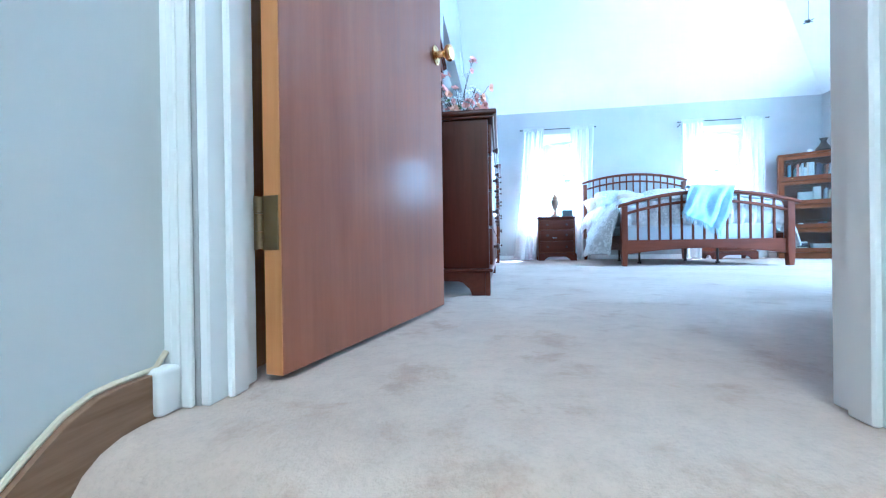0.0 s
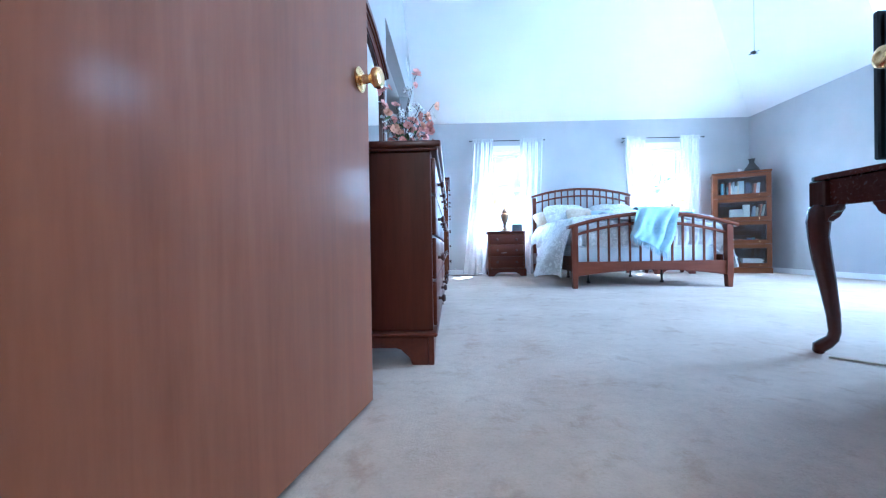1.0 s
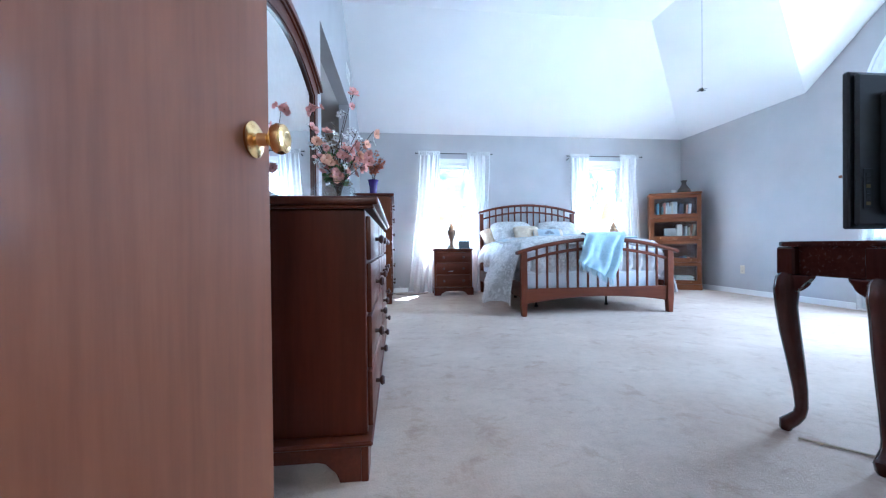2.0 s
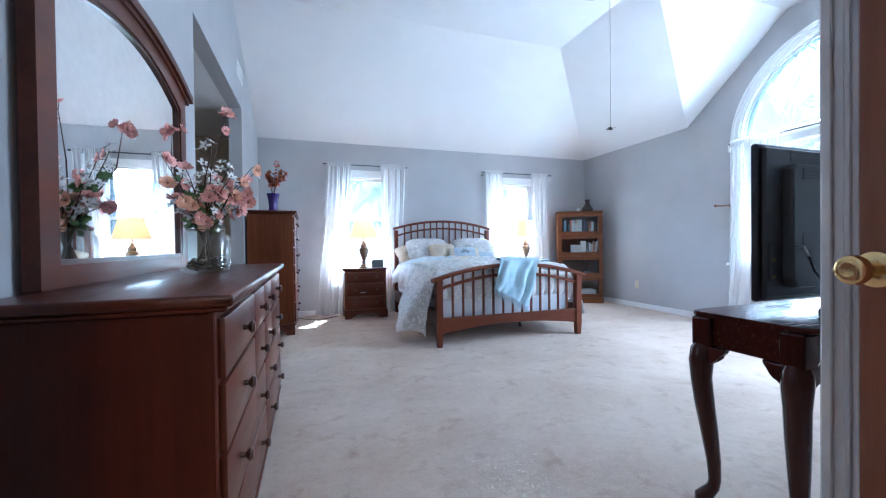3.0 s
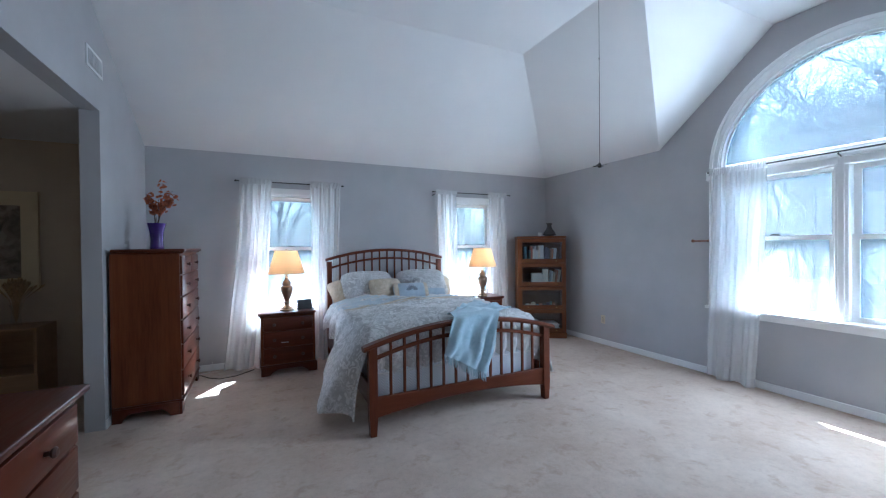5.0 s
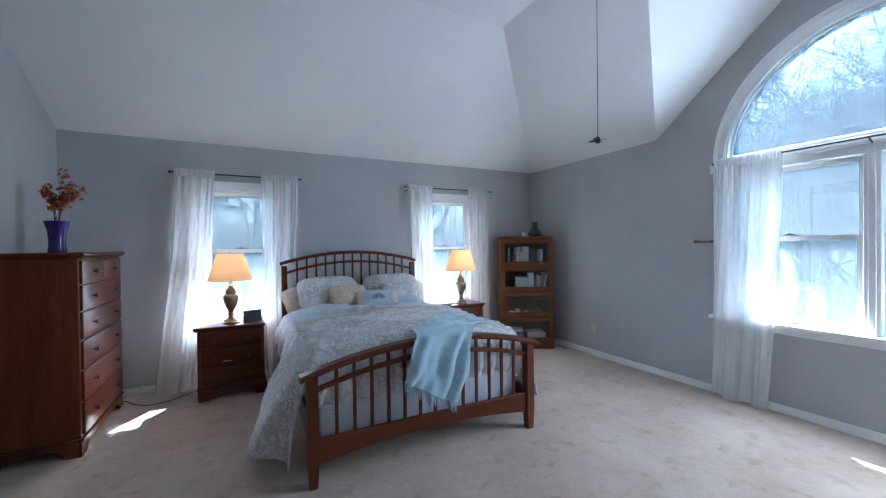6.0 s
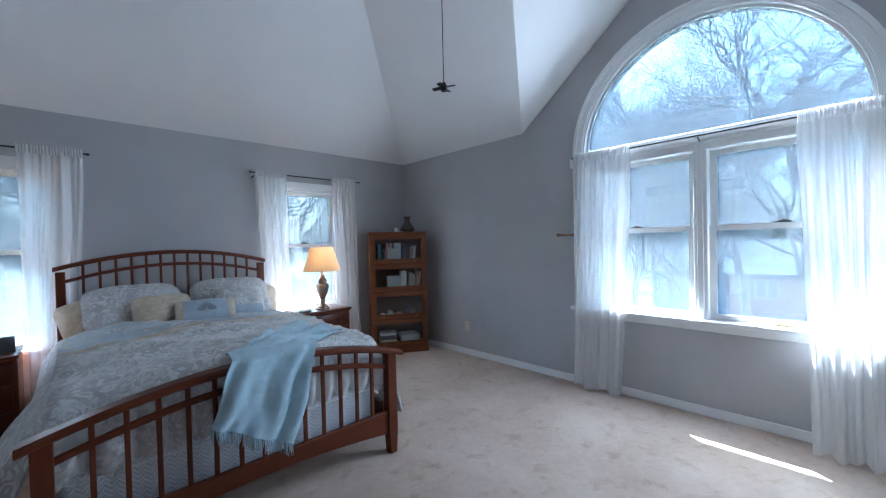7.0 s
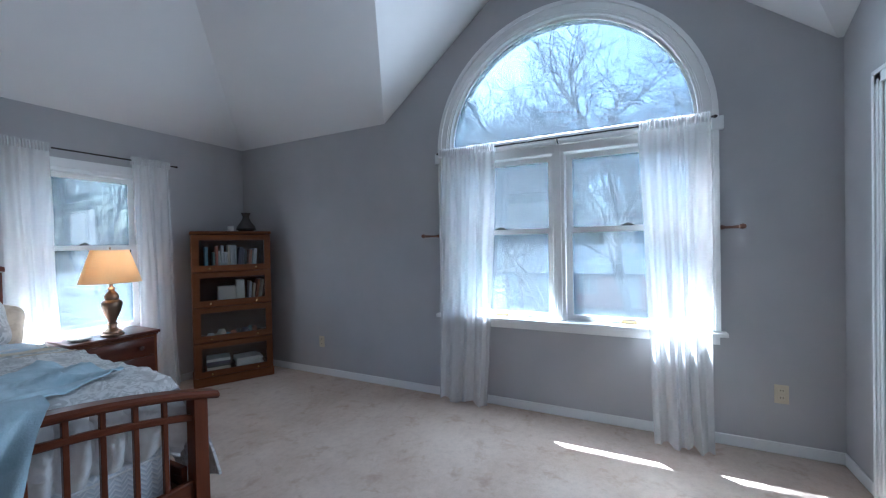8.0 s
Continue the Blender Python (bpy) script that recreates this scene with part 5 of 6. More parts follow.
def cabriole(x, y, sx, sy):
    """A cabriole leg: swelling knee, slim ankle and a pad foot, bowed to the outside."""
    st = [(0.6945, 0.000, 0.034), (0.60, 0.000, 0.036), (0.57, 0.012, 0.046), (0.53, 0.018, 0.046), (0.47, 0.018, 0.040), (0.38, 0.008, 0.038), (0.27, -0.008, 0.033), (0.16, -0.022, 0.027), (0.09, -0.026, 0.0235), (0.062, -0.020, 0.024), (0.042, -0.002, 0.028), (0.026, 0.018, 0.030), (0.010, 0.020, 0.024), (0.0, 0.016, 0.018)]
    return tube([(x + sx * o, y + sy * o * 0.4, z) for z, o, r in st], [r * 0.86 for z, o, r in st], 14)


for x, sx in ((TX0 + 0.032, -1), (TX1 - 0.032, 1)):
    for y, sy in ((TY0 + 0.045, -1), (TY1 - 0.045, 1)):
        lg = part("leg", cabriole(x, y, sx, sy), MAHOG_Z, tb, "", True)
        ear = [(0.0, 0.592), (0.084, 0.592), (0.082, 0.580), (0.072, 0.568), (0.058, 0.560), (0.046, 0.548), (0.038, 0.532), (0.0, 0.510)]
        part("knee_bracket", prism([(x - sx * a, z) for a, z in ear], "y", y + sy * 0.012 - 0.016, y + sy * 0.012 + 0.016, bevel=0.006), MAHOG_Z, lg)
        part("knee_bracket", prism([(y - sy * a, z) for a, z in ear], "x", x + sx * 0.012 - 0.016, x + sx * 0.012 + 0.016, bevel=0.006), MAHOG_Z, lg)
        part("knee_block", box(x - 0.034, x + 0.034, y - 0.034, y + 0.034, 0.588, 0.694, 0.006), MAHOG_Z, lg)

tv = thing("television", pose(2.225, 1.985, 0.715), "black flat-screen television seen from behind on the console", "television")
part("bezel", box(-0.475, 0.475, 0.0, 0.024, 0.04, 0.595, 0.006), PLASTIC, tv)
part("screen", box(-0.455, 0.455, 0.0245, 0.026, 0.065, 0.578), PLASTIC, tv, "dark glossy screen")
bm = box(-0.462, 0.462, -0.018, -0.0005, 0.052, 0.583, 0.008)
back = part("back_shell", bm, PLASTIC2, tv)
part("rear_hump", prism([(-0.36, 0.09), (0.36, 0.09), (0.38, 0.12), (0.38, 0.50), (0.36, 0.52), (-0.36, 0.52), (-0.38, 0.50), (-0.38, 0.12)], "y", -0.055, -0.019, bevel=0.008), PLASTIC2, tv)
for x in (-0.33, -0.07, 0.2):
    for z in (0.24, 0.465, 0.535):
        nsl = 7
        bm = bmesh.new()
        for k in range(nsl):
            box(x, x + 0.17, -0.0575 if z < 0.53 else -0.0205, -0.0545 if z < 0.53 else -0.0175, z + 0.006 * k, z + 0.006 * k + 0.003, bm=bm)
        part("vent_grille", bm, PLASTIC, tv)
part("port_panel", box(-0.445, -0.405, -0.0215, -0.0185, 0.11, 0.25, 0.002), PLASTIC, tv)
for k in range(6):
    part("port", box(-0.434, -0.418, -0.0235, -0.0216, 0.122 + 0.02 * k, 0.134 + 0.02 * k), HINGE if k % 3 == 0 else PLASTIC2, tv)
part("cable_plug", tube([(-0.36, -0.058, 0.235), (-0.362, -0.075, 0.232), (-0.355, -0.085, 0.20)], [0.0055, 0.0055, 0.004], 8), STEEL, tv, "silver coaxial plug", True)
part("cable", tube([(-0.355, -0.085, 0.20), (-0.33, -0.088, 0.15), (-0.26, -0.092, 0.09), (-0.16, -0.09, 0.035), (-0.06, -0.07, 0.006), (0.02, -0.06, 0.005)], 0.004, 8), PLASTIC, tv, "", True)
part("stand_neck", box(-0.06, 0.06, -0.012, 0.012, 0.01, 0.06, 0.004), PLASTIC, tv)
part("stand_base", box(-0.26, 0.26, -0.09, 0.11, 0.0, 0.011, 0.004), CABGLASS, tv, "dark glass stand plate")
dv = thing("cable_box", pose(2.03, 1.845, 0.7145, 0, 0, 4), "thin black cable box lying on the console", "cable box")
part("body", box(-0.14, 0.14, -0.06, 0.05, 0, 0.026, 0.003), PLASTIC, dv)
part("vent", box(-0.1, 0.1, -0.04, 0.03, 0.0262, 0.0275), PLASTIC2, dv)

# ---- ceiling fan ----
fan = thing("ceiling_fan", pose(2.262, 3.242, 3.325), "flush ceiling fan with brown blades and a long pull chain", "ceiling fan")
part("canopy", lathe([(0, -0.001), (0.085, -0.001), (0.09, -0.03), (0.07, -0.06), (0.10, -0.09), (0.115, -0.15), (0.11, -0.22), (0.08, -0.26), (0.03, -0.275), (0, -0.275)], 28), BRONZE, fan, "bronze motor housing", True)
for k in range(5):
    a = FAN_TURN + 72 * k
    bl = part("blade", prism([(0.16, -0.05), (0.22, -0.055), (0.65, -0.068), (0.70, -0.058), (0.715, -0.03), (0.715, 0.03), (0.70, 0.058), (0.65, 0.068), (0.22, 0.055), (0.16, 0.05)], "z", -0.004, 0.004, bevel=0.001), DOOR, fan, "brown wooden blade", False, pose(0, 0, -0.235, 0, 0, a) @ pose(0, 0, 0, 10, 0, 0))
    part("blade_iron", box(0.09, 0.21, -0.018, 0.018, -0.012, -0.005, 0.002), BRONZE, bl)
part("pull_chain", tube([(0, 0, -0.27), (0.002, 0, -0.9), (0, 0, -1.55)], 0.0013, 6), IRON, fan, "long thin pull chain")
part("chain_joint", lathe([(0, -0.006), (0.005, 0), (0, 0.006)], 8, at=(0.002, 0, -1.02)), IRON, fan)
pd = part("pull_pendant", lathe([(0, -0.012), (0.008, -0.01), (0.010, 0), (0.006, 0.012), (0, 0.016)], 12, at=(0, 0, -1.563)), IRON, fan, "little fan-shaped pull", True)
for k in range(4):
    part("pendant_blade", box(0.005, 0.033, -0.006, 0.006, -0.001, 0.001), IRON, pd, "", False, pose(0, 0, -1.563, 0, 0, 20 + 90 * k) @ pose(0, 0, 0, 14, 0, 0))


# ---- flowers ----
def petal_flower(r, n, mat, wide=0.46, cup=0.34, inner=0, notch=0.0, heart=None):
    """One blossom: cupped, slightly ruffled petals in one or two rings round a small heart."""
    bm = bmesh.new()
    rings = [(n, 1.0, cup)] + ([(inner, 0.62, cup + 0.55)] if inner else [])
    for ring_no, (count, size, rise) in enumerate(rings):
        for k in range(count):
            a = 2 * math.pi * k / count + 0.2 + 0.55 * ring_no + 0.12 * math.sin(k * 5.1)
            c, s = math.cos(a), math.sin(a)
            R = r * size * (1 + 0.10 * math.sin(k * 2.7 + ring_no))
            def f(u, v):
                e = 2 * v - 1
                w = e * R * wide * math.sin(math.pi * min(1, 0.10 + 0.76 * u)) ** 0.75
                q = R * (0.06 + 0.94 * u * (1 - notch * (1 - abs(e)) * u))
                z = R * (rise * 1.5 * u - rise * 0.8 * u * u) + 0.16 * R * e * e * u + 0.07 * R * math.sin(7 * e + k) * u
                return Vector((q * c - w * s, q * s + w * c, z))
            sheet(4, 4, f, bm)
    outer = len(bm.faces)
    if heart:
        made = bmesh.ops.create_icosphere(bm, subdivisions=1, radius=r * 0.15)
        for v in made["verts"]:
            v.co.z += r * 0.14
    me = bpy.data.meshes.new("blossom")
    bm.to_mesh(me)
    bm.free()
    me.materials.append(mat)
    if heart:
        me.materials.append(heart)
    for i, p in enumerate(me.polygons):
        p.use_smooth = True
        if i >= outer:
            p.material_index = 1
    return me


BL_PINK, BL_PEACH = petal_flower(0.036, 5, PINK, 0.56, 0.45, 4, 0.14, ORANGE), petal_flower(0.036, 5, PEACH, 0.56, 0.55, 4, 0.14, ORANGE)
BL_WHITE, BL_RUST = petal_flower(0.029, 5, WHITE, 0.27, 0.25, 0, 0.0, STEM), petal_flower(0.012, 5, ORANGE, 0.5, 0.5)
LEAF_ME = petal_flower(0.045, 1, LEAF, 0.36, 0.2)


def blossom(name, me, parent, p, way, scale=1.0, label=""):
    ob = new(name, me)
    q = Vector(way).to_track_quat("Z", "Y").to_matrix().to_4x4()
    ob.matrix_basis = Matrix.Translation(p) @ q @ Matrix.Rotation(rng.uniform(0, 6), 4, "Z") @ Matrix.Scale(scale, 4)
    ob.parent = parent
    if label:
        ob["label"] = label
    return ob


rng = random.Random(11)
jar = thing("flower_jar", pose(-0.125, 2.86, 0.8675), "clamp-lid glass jar of pink and white silk blossom branches", "flower arrangement")
bm = lathe([(0, 0.004), (0.078, 0.0), (0.087, 0.012), (0.088, 0.13), (0.082, 0.15), (0.066, 0.162), (0.066, 0.182), (0.070, 0.186), (0.066, 0.19), (0.061, 0.186), (0.061, 0.162), (0.076, 0.148), (0.082, 0.13), (0.081, 0.014), (0, 0.010)], 36)
g = part("glass_jar", bm, JARGLASS, jar, "clear glass jar", True)
part("wire_clamp", tube([(0.069 * math.cos(2 * math.pi * i / 30), 0.069 * math.sin(2 * math.pi * i / 30), 0.172) for i in range(31)], 0.002, 6), HINGE, jar, "", True)
part("open_lid", lathe([(0, 0), (0.066, 0), (0.068, 0.006), (0.06, 0.013), (0.03, 0.018), (0, 0.02)], 28), JARGLASS, jar, "hinged glass lid hanging open", True, pose(-0.06, -0.095, 0.115, 0, 0, 0) @ pose(0, 0, 0, 62, -30, 0))
bm = bmesh.new()
for k in range(80):
    a, r = rng.uniform(0, 6.28), 0.066 * rng.random() ** 0.5
    c = Vector((r * math.cos(a), r * math.sin(a), 0.016 + rng.uniform(0, 0.042)))
    made = bmesh.ops.create_icosphere(bm, subdivisions=1, radius=rng.uniform(0.008, 0.014))
    for v in made["verts"]:
        v.co = Vector((v.co.x, v.co.y, v.co.z * 0.6)) + c
part("pebbles", bm, PEBBLE, jar, "brown and white pebbles", True)
for k in range(20):
    a = 2 * math.pi * k / 20 + rng.uniform(-0.2, 0.2)
    reach, top = rng.uniform(0.08, 0.21), rng.uniform(0.27, 0.52)
    if k == 3:
        reach, top = 0.10, 0.64
    if k == 9:
        reach, top = 0.27, 0.60
    dx, dy = math.cos(a), math.sin(a)
    pts = [Vector((-dx * 0.03, -dy * 0.03, 0.03)), Vector((dx * 0.02, dy * 0.02, 0.19)), Vector((dx * reach * 0.5, dy * reach * 0.5, 0.19 + (top - 0.19) * 0.55)), Vector((dx * reach, dy * reach, top))]
    pts = [p + Vector((rng.uniform(-0.012, 0.012), rng.uniform(-0.012, 0.012), 0)) for p in pts]
    if pts[-1].x < -0.14:
        pts[-1].x = -0.14
    st = part("branch", tube(pts, [0.0035, 0.003, 0.0025, 0.0012], 6), STEM, jar, "", True)
    me = [BL_PINK, BL_WHITE, BL_PINK, BL_WHITE, BL_PEACH][k % 5]
    lone = k in (3, 9)
    for j in range(4 if lone else 8):
        q = rng.uniform(0.93, 1.0) if lone else (rng.uniform(0.36, 1.0) if j else 1.0)
        i = 1 if q < 0.66 else 2
        f = (q - 0.33) / 0.33 if i == 1 else (q - 0.66) / 0.34
        p = pts[i].lerp(pts[i + 1], min(1, max(0, f)))
        off = Vector((rng.uniform(-1, 1), rng.uniform(-1, 1), rng.uniform(-0.5, 1)))
        p2 = p + off * 0.03
        p2.x = max(p2.x, -0.155)
        part("twig", tube([p, p2], [0.0016, 0.001], 5), STEM, jar)
        kind = BL_PINK if lone else (me if rng.random() < 0.75 else BL_WHITE)
        blossom("blossom", kind, jar, p2, off + Vector((0.6, -0.6, 0.3)), rng.uniform(0.58, 0.86))
    for j in range(2):
        p = pts[1].lerp(pts[2], rng.random())
        blossom("leaf", LEAF_ME, jar, p, (rng.uniform(-1, 1), rng.uniform(-1, 1), 0.5), rng.uniform(0.8, 1.3))

vs = thing("purple_vase", pose(-0.134, 6.01, 1.3605), "deep purple vase of rust orchid sprays on the tall chest", "vase")
part("vase", lathe([(0, 0), (0.050, 0), (0.054, 0.008), (0.050, 0.03), (0.047, 0.08), (0.053, 0.15), (0.070, 0.222), (0.073, 0.228), (0.069, 0.228), (0.049, 0.15), (0.042, 0.08), (0, 0.03)], 28), PURPLE, vs, "glossy purple flared vase", True)
for k in range(11):
    a = rng.uniform(-1.2, 1.2) if k < 7 else rng.uniform(2.2, 4)
    reach, top = (rng.uniform(0.04, 0.22) if k < 7 else rng.uniform(0.03, 0.09)), rng.uniform(0.42, 0.60)
    pts = [Vector((0, 0, 0.04)), Vector((0.02 * math.cos(a + 1), 0.02 * math.sin(a), 0.24)), Vector((reach * 0.3 * math.cos(a), reach * 0.3 * math.sin(a), 0.24 + (top - 0.24) * 0.55)), Vector((reach * math.cos(a), reach * math.sin(a), top))]
    part("spray", tube(pts, [0.002, 0.002, 0.0016, 0.0008], 5), STEM, vs, "", True)
    for j in range(22):
        q = rng.uniform(-0.35, 1.0)
        p = pts[2].lerp(pts[3], q) if q > 0 else pts[2].lerp(pts[1], -q)
        off = Vector((rng.uniform(-1, 1), rng.uniform(-1, 1), rng.uniform(-1, 1)))
        blossom("floret", BL_RUST, vs, p + off * 0.018, off, rng.uniform(0.9, 1.5))

# ---- fittings ----
def outlet(m):
    o = thing("wall_outlet", m, "almond plastic duplex outlet low on the wall", "wall outlet", "wall outlets")
    part("plate", box(-0.035, 0.035, -0.005, 0, -0.057, 0.057, 0.002), CREAM, o)
    for z in (-0.022, 0.022):
        s = part("socket", box(-0.015, 0.015, -0.0075, -0.0051, z - 0.013, z + 0.013, 0.003), CREAM, o)
        for x in (-0.006, 0.006):
            part("slot", box(x - 0.0012, x + 0.0012, -0.0082, -0.0076, z - 0.003, z + 0.007), PLASTIC, s)
    return o


ol = outlet(pose(XE - 0.0005, 5.638, 0.338, 0, 0, -90))
copy_thing(ol, pose(XE - 0.0005, 1.95, 0.363, 0, 0, -90))
vent = thing("air_vent", pose(XW + 0.0005, 5.43, 2.72, 0, 0, 90), "white louvred air vent high on the side wall", "air vent")
o, i = [(-0.15, -0.075), (0.15, -0.075), (0.15, 0.075), (-0.15, 0.075)], [(-0.13, -0.055), (0.13, -0.055), (0.13, 0.055), (-0.13, 0.055)]
part("frame", ring(o, i, "y", -0.008, -0.001), TRIM, vent)
# Black sheet standing in for the shade inside the duct.
part("backing", box(-0.13, 0.13, -0.003, -0.001, -0.055, 0.055), PLASTIC, vent)
for k in range(11):
    part("slat", box(-0.123 + 0.0235 * k, -0.115 + 0.0235 * k, -0.007, -0.0035, -0.054, 0.054), TRIM, vent)

# alcove things
pic = thing("framed_picture", pose(-1.62, YN - 0.0125, 1.44), "pale gilt-framed grey landscape print in the alcove", "picture")
def rect(w, h):
    return [(-w, -h), (w, -h), (w, h), (-w, h)]
CREAMWOOD = painted("cream_frame_paint", (0.78, 0.66, 0.44), 0.5)
part("frame", ring(rect(0.42, 0.47), rect(0.375, 0.425), "y", -0.035, -0.001), CREAMWOOD, pic, "cream wooden frame")
part("frame_bead", ring(rect(0.375, 0.425), rect(0.355, 0.405), "y", -0.028, -0.002), CREAMWOOD, pic)
part("mat_board", ring(rect(0.355, 0.405), rect(0.29, 0.34), "y", -0.014, -0.004), CREAMWOOD, pic, "ivory mat")
part("print", box(-0.29, 0.29, -0.011, -0.006, -0.34, 0.34), cloth("grey_landscape_print", (0.13, 0.115, 0.09), (0.36, 0.32, 0.25), 9, 90, 0.6, 0.0, (0.35, 0.65)), pic)
cub = thing("wooden_cubby", pose(-1.35, 6.40, 0), "open light wood cubby shelf standing in the alcove", "shelf unit")
PINE = wood("light_pine", (0.36, 0.22, 0.11), (0.50, 0.33, 0.18), 0.5, "x")
for nm, b in (("top", (-0.26, 0.26, 0, 0.38, 0.66, 0.68)), ("bottom", (-0.26, 0.26, 0, 0.38, 0.26, 0.28)), ("plinth", (-0.26, 0.26, 0.01, 0.38, 0.0, 0.26)), ("side", (-0.26, -0.24, 0, 0.38, 0.28, 0.66)), ("side", (0.24, 0.26, 0, 0.38, 0.28, 0.66)), ("back", (-0.24, 0.24, 0.37, 0.38, 0.28, 0.66))):
    part(nm, box(*b, 0.002), PINE, cub)
wh = thing("dried_grass_vase", pose(-1.28, 6.55, 0.6805), "slim glass vase of dried wheat in the alcove", "dried flowers")
part("vase", lathe([(0, 0), (0.04, 0), (0.035, 0.05), (0.03, 0.15), (0.045, 0.20), (0.041, 0.20), (0.026, 0.15), (0, 0.02)], 18), JARGLASS, wh, "", True)
for k in range(42):
    a, r = rng.uniform(0, 6.28), rng.uniform(0.02, 0.20)
    top = 0.44 - r * 0.45 + rng.uniform(-0.03, 0.03)
    p0, p1, p2 = Vector((0, 0, 0.03)), Vector((r * 0.3 * math.cos(a), r * 0.3 * math.sin(a), 0.24)), Vector((r * math.cos(a), min(0.2, r * math.sin(a)), top))
    part("stalk", tube([p0, p1, p1.lerp(p2, 0.7), p1.lerp(p2, 0.85), p2], [0.0014, 0.0014, 0.006, 0.012, 0.001], 5), STRAW, wh)
box1 = thing("white_box", pose(-1.95, 6.35, 0), "pale metal storage cabinet beside the cubby", "cabinet")
part("body", box(-0.32, 0.32, 0, 0.4, 0.0, 0.96, 0.004), PAPER, box1)
part("drawer_front", box(-0.3, 0.3, -0.012, -0.0005, 0.5, 0.94, 0.003), PAPER, box1)

# hall things
wb = thing("baseboard_hall", pose(0, 0, 0), "scuffed brown wooden skirting board beside the stairs", "baseboard", "", "structure")
edge = [(0.655, 0.060), (0.600, 0.059), (0.570, 0.056), (0.540, 0.043), (0.514, 0.023), (0.487, 0.0), (0.40, -0.066), (-1.49, -1.41)]
part("board", prism(edge + [(-1.49, -1.65), (0.40, -0.33), (0.655, -0.33)], "x", -0.3515, -0.334, bevel=0.002), wood("scuffed_brown_baseboard", (0.14, 0.075, 0.035), (0.34, 0.22, 0.13), 0.7, "y", 14, 0), wb)
part("end_block", box(-0.3515, -0.322, 0.640, 0.678, 0.001, 0.066, 0.008, seg=3), TRIM, wb, "worn white block at the end", True)
# Thin tube standing in for the cream caulk line on the board's edge.
cb = thing("cable", pose(0, 0, 0), "cream caulk and paint line along the hall baseboard top", "cable")
part("wire", tube([(-0.345, y, z + 0.004) for y, z in edge[::-1]] + [(-0.347, 0.675, 0.082)], 0.004, 8), CREAM, cb, "", True)
wd = thing("leaning_plank", pose(-0.345, 0.98, 0), "tall orange wooden board leaning behind the door", "board")
part("panel", box(-0.012, 0.012, -0.16, 0.5, 0.0, 1.6, 0.003), EDGE, wd)
# Made-up fixture out of view; gives hall, door and near carpet warm light.
hl = thing("hall_ceiling_light", pose(0.30, -1.1, 2.44), "added unseen dome light that brightens the hall", "ceiling light")
part("rim", lathe([(0, -0.001), (0.15, -0.001), (0.15, -0.03), (0.14, -0.032), (0.14, -0.01), (0, -0.008)], 28), BRASS, hl, "", True)
part("dome", lathe([(0.138, -0.02), (0.12, -0.06), (0.07, -0.085), (0, -0.095)], 28), glow("lit_opal_glass", (1.0, 0.86, 0.66), HALL_GLOW), hl, "lit opal glass dome", True)
fl = bpy.data.lights.new("hall_bulb", "POINT")
fl.energy, fl.color, fl.shadow_soft_size = HALL_POWER, (1.0, 0.74, 0.5), 0.25
fo = new("hall_bulb", fl)
fo.location = (0.30, -1.1, 2.15)
# lamp flex on the floor behind the nightstand
fx = thing("lamp_cord", pose(0, 0, 0), "thin dark lamp cord trailing over the carpet", "cord")
part("cord", tube([(0.62, 6.6, 0.006), (0.45, 6.45, 0.005), (0.30, 6.42, 0.005), (0.2, 6.5, 0.005), (0.12, 6.62, 0.005), (-0.05, 6.72, 0.006)], 0.004, 6), PLASTIC, fx, "", True)
part("white_cord", tube([(0.20, 6.77, 0.10), (0.22, 6.73, 0.07), (0.18, 6.70, 0.006), (0.05, 6.66, 0.005)], 0.004, 6), PAPER, fx, "", True)

tc = thing("power_cord", pose(0, 0, 0), "pale cord lying on the carpet under the console", "cord")
part("cord", tube([(1.60, 2.03, 0.005), (1.66, 1.96, 0.005), (1.74, 1.87, 0.005), (1.86, 1.79, 0.005), (2.02, 1.74, 0.005), (2.05, 1.70, 0.05)], 0.0045, 6), CREAM, tc, "", True)

# ---- outdoors ----
# Grey-brown bark, lightened beyond its own tone to imitate outdoor haze.
BARK = plain("haze_paled_bark", (0.32, 0.30, 0.295), 0.9, 0, 0.2, 6)
NEEDLE = plain("dark_needles", (0.10, 0.13, 0.10), 0.8, 0, 0.4, 5)
LAWN = plain("pale_winter_lawn", (0.36, 0.34, 0.29), 1.0, 0, 0.3, 0.6)
ROAD = plain("grey_asphalt", (0.25, 0.25, 0.26), 0.9, 0, 0.2, 3)
SIDING = plain("pale_blue_siding", (0.62, 0.66, 0.70), 0.6, 0, 0.06)
BRICK = plain("red_brick_wall", (0.42, 0.14, 0.11), 0.85, 0, 0.25, 9)
ROOF = plain("light_grey_shingles", (0.30, 0.30, 0.31), 0.9, 0, 0.15, 5)
DARKGLASS = plain("dark_window_glass", (0.04, 0.05, 0.06), 0.1)
GZ = -3.3
structure("ground", box(-150, 260, -200, 260, GZ - 0.5, GZ), LAWN, "pale winter lawn outside the house", "ground")
structure("road", box(21, 27, -200, 260, GZ - 0.3, GZ + 0.02), ROAD, "grey asphalt street beyond the lawn", "road")


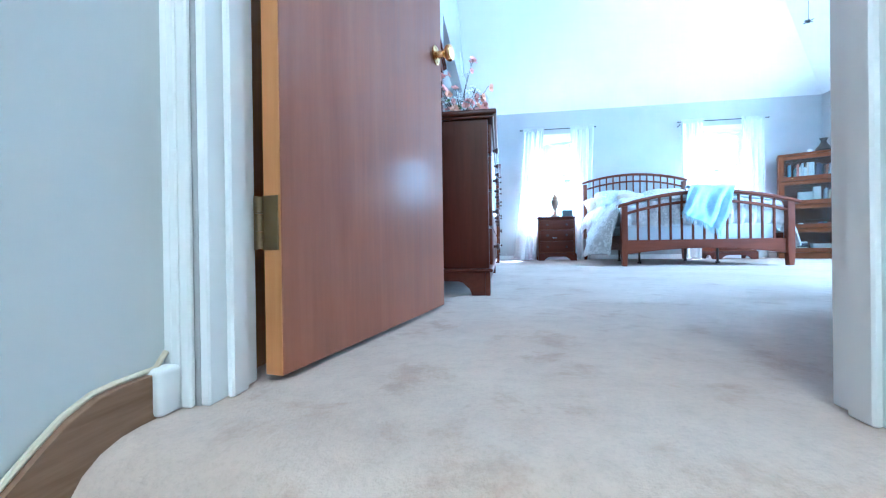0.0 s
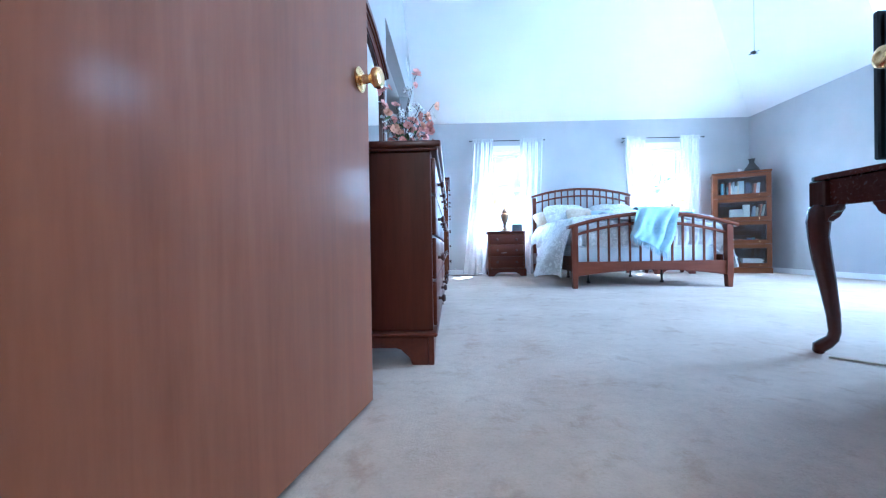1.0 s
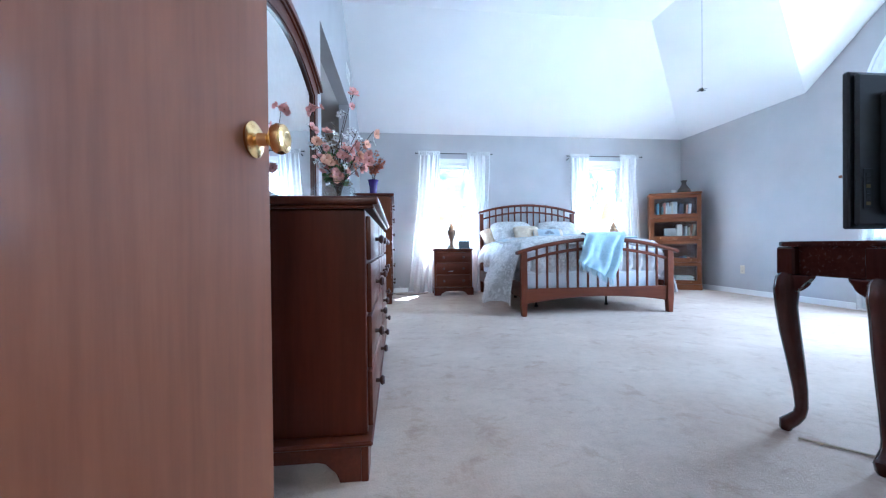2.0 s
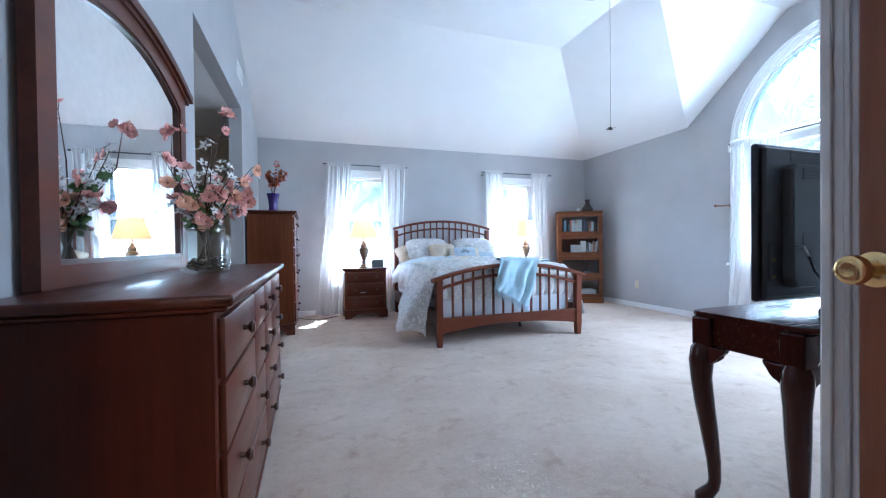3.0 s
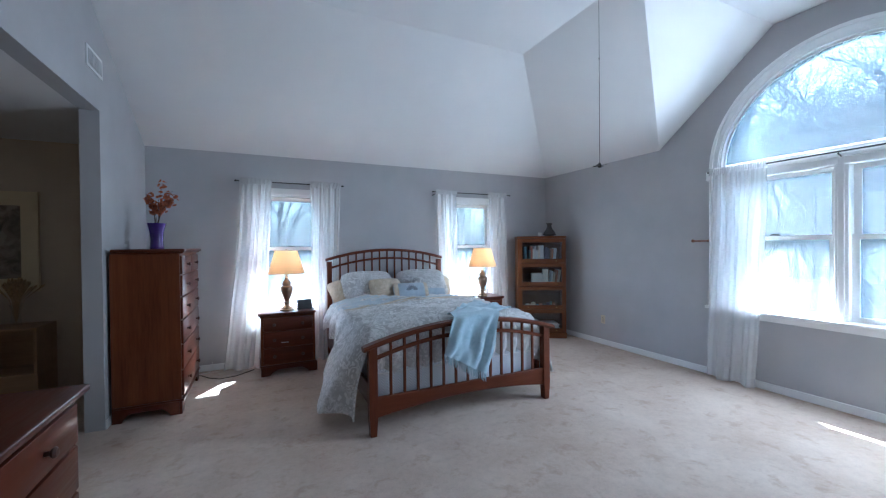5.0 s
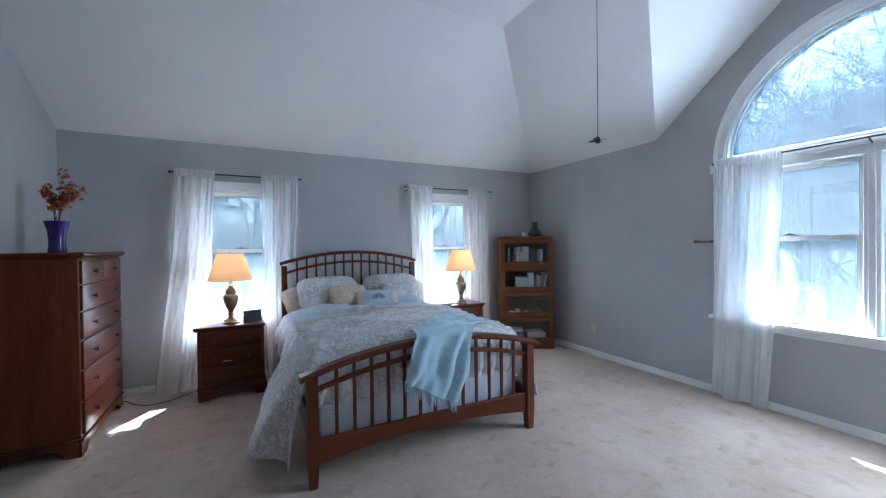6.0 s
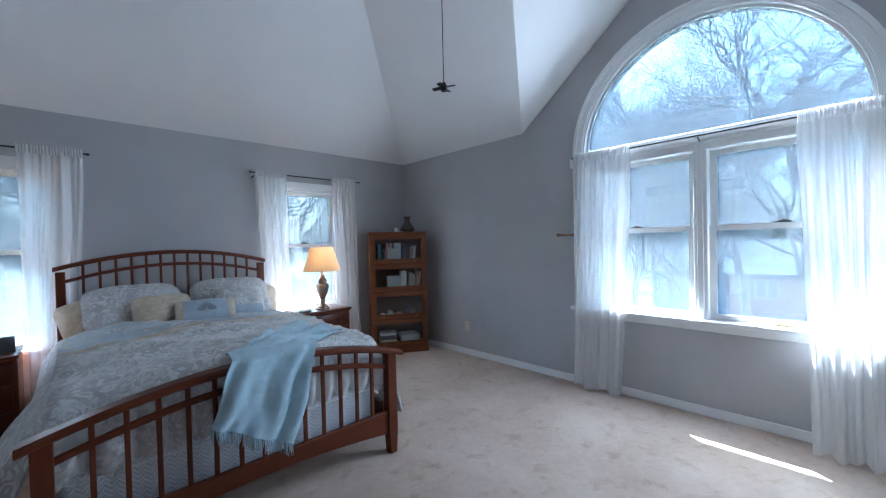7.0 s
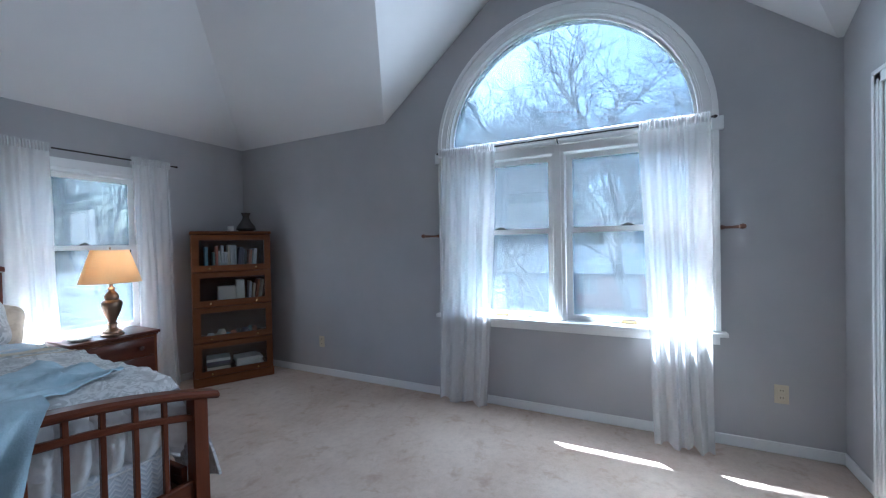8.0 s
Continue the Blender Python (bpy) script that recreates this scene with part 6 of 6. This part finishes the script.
def grow(bm_a, bm_b, p, d, length, r, level, rnd, top):
    steps = 4 if level < 3 else 2
    pts, rad, q, way = [p], [r], p, d
    for i in range(steps):
        way = (way + Vector((rnd.uniform(-1, 1), rnd.uniform(-1, 1), rnd.uniform(-0.6, 0.8))) * (0.12 + 0.10 * level)).normalized()
        q = q + way * length / steps
        pts.append(q)
        rad.append(r * (1 - 0.35 * (i + 1) / steps))
    tube(pts, rad, 7 if level < 2 else (5 if level < 3 else 3), bm_a if level < 2 else bm_b, level == 0)
    if level >= top:
        return
    kids = (5, 5, 5, 5, 5)[level]
    for k in range(kids):
        f = rnd.uniform(0.35, 1.0) if k else 1.0
        i = min(steps - 1, int(f * steps))
        base_p = pts[i].lerp(pts[i + 1], f * steps - i) if f < 1 else pts[-1]
        spread = 0.62 + 0.10 * level
        dd = (way + Vector((rnd.uniform(-1, 1), rnd.uniform(-1, 1), rnd.uniform(-0.35, 0.55))) * spread * (1.6 if k else 0.5)).normalized()
        grow(bm_a, bm_b, base_p, dd, length * rnd.uniform(0.52, 0.74), rad[min(i + 1, steps)] * (0.72 if k else 0.9), level + 1, rnd, top)


def bare_tree(x, y, h, r, seed, top=4):
    rnd = random.Random(seed)
    root = thing("bare_tree", pose(x, y, GZ), "leafless grey-brown deciduous tree with spreading limbs", "tree", "bare trees outside")
    a, b = bmesh.new(), bmesh.new()
    grow(a, b, Vector((0, 0, -0.1)), Vector((0.03, 0.02, 1)), h, r, 0, rnd, top)
    part("trunk", a, BARK, root, "", True)
    part("crown", b, BARK, root, "bare twiggy crown", True)
    return root


for n, (x, y, h, r, top) in enumerate([(16, 2.6, 5.2, 0.16, 5), (18.5, 8.8, 5.4, 0.15, 5), (13.5, 5.2, 4.6, 0.08, 5), (22, 5.4, 5.8, 0.16, 5), (24, -4.5, 6.0, 0.17, 5), (22.5, 12.5, 5.8, 0.15, 5), (5.8, 16.5, 4.4, 0.09, 5), (15.5, 6.9, 5.0, 0.09, 5), (20, -1.5, 6.2, 0.17, 5), (16, 0.0, 5.2, 0.10, 5), (28, 17, 6, 0.3, 4),
                                       (4.2, 18.5, 4.8, 0.16, 5), (0.6, 21, 5.2, 0.14, 5), (7.5, 23, 5.5, 0.26, 4), (-3, 24, 5.5, 0.3, 4), (36, 2, 7, 0.35, 4), (38, 12, 7, 0.3, 4)]):
    bare_tree(x, y, h, r, 40 + n, top)


def conifer(x, y, h, seed):
    rnd = random.Random(seed)
    root = thing("conifer", pose(x, y, GZ), "dark green conifer with drooping boughs", "tree", "conifers outside")
    part("trunk", tube([(0, 0, -0.1), (0, 0, h)], [0.2, 0.03], 8), BARK, root)
    bm = bmesh.new()
    z = h * 0.12
    while z < h:
        reach = (h - z) * 0.27 + 0.15
        for k in range(9):
            a = rnd.uniform(0, 6.28)
            L = reach * rnd.uniform(0.6, 1.1)
            c, s = math.cos(a), math.sin(a)
            for j in range(7):
                f = (j + 0.5) / 7
                w = 0.24 * L * (1 - 0.6 * f)
                p = Vector((c * L * f, s * L * f, z - 0.22 * L * f + rnd.uniform(-0.06, 0.06)))
                t = Vector((-s, c, 0)) * w
                o = Vector((c, s, -0.5)) * L * 0.16
                vs4 = [bm.verts.new(v) for v in (p - t, p + o * 1.4, p + t, p - o * 0.3 + Vector((0, 0, 0.05)))]
                bm.faces.new(vs4)
        z += h * 0.035
    part("boughs", bm, NEEDLE, root, "tiers of dark needles")
    return root


for n, (x, y, h) in enumerate([(33, 0.5, 9), (-13, 34, 9), (-17, 30, 8), (10, 30, 9), (34, 20, 9)]):
    conifer(x, y, h, 90 + n)

# far woods
rnd = random.Random(3)
bm = bmesh.new()
for k in range(300):
    a = rnd.uniform(-0.55, 2.0)
    d = rnd.uniform(48, 80)
    x, y = 2 + d * math.cos(a), 3 + d * math.sin(a)
    h = rnd.uniform(6, 11)
    lean = Vector((rnd.uniform(-0.5, 0.5), rnd.uniform(-0.5, 0.5), 0))
    tube([Vector((x, y, GZ)), Vector((x, y, GZ + h * 0.5)) + lean, Vector((x, y, GZ + h)) + lean * 2], [0.16, 0.10, 0.02], 4, bm)
    for j in range(12):
        f = rnd.uniform(0.3, 0.95)
        p = Vector((x, y, GZ + h * f)) + lean * 2 * f
        e = p + Vector((rnd.uniform(-1, 1), rnd.uniform(-1, 1), rnd.uniform(0.3, 1.2))) * h * 0.2
        tube([p, e], [0.05, 0.012], 3, bm, False)
        for i in range(3):
            q = p.lerp(e, rnd.uniform(0.4, 1))
            tube([q, q + Vector((rnd.uniform(-1, 1), rnd.uniform(-1, 1), rnd.uniform(0.2, 1))) * h * 0.09], [0.025, 0.008], 3, bm, False)
# Distance haze is painted in: this bark is paler than the near trees'.
tagged(part("far_woods", bm, plain("haze_tinted_grey_bark", (0.46, 0.44, 0.44), 0.9, 0, 0.2, 6)), "belt of leafless woodland behind the street, haze put into its colour", "woods", "", "stuff")

# neighbouring house
hs = thing("neighbour_house", pose(30, 0, GZ), "single-storey house with red brick, pale siding and a grey roof", "house")
part("brick_wall", box(0, 8, -4.0, 7.55, 0, 2.5), BRICK, hs, "red brick wall")
part("siding_wall", box(-0.3, 8, 7.55, 11.4, 0, 2.5), SIDING, hs, "pale siding wall")
rf = part("roof", prism([(-0.8, 2.45), (4, 4.35), (8.8, 2.45), (8.8, 2.3), (4, 4.15), (-0.8, 2.3)], "y", -4.4, 11.8), ROOF, hs, "light grey shingled roof")
part("gable_infill", prism([(0, 2.5), (4, 4.12), (8, 2.5)], "y", 11.0, 11.2), SIDING, hs)


def house_window(y0, y1, z0, z1, n, x):
    w = part("window", box(x - 0.06, x, y0, y1, z0, z1), TRIM, hs, "white-framed window")
    step = (y1 - y0) / n
    for k in range(n):
        part("pane", box(x - 0.075, x - 0.061, y0 + step * k + 0.07, y0 + step * (k + 1) - 0.07, z0 + 0.1, z1 - 0.1), DARKGLASS, w)


house_window(5.2, 7.3, 1.0, 2.1, 4, 0)
house_window(10.2, 10.9, 1.0, 1.9, 1, -0.3)
house_window(-2.2, -0.6, 0.9, 2.1, 2, 0)
part("front_door", box(-0.06, 0, 2.6, 3.6, 0.1, 2.2), PAPER, hs)
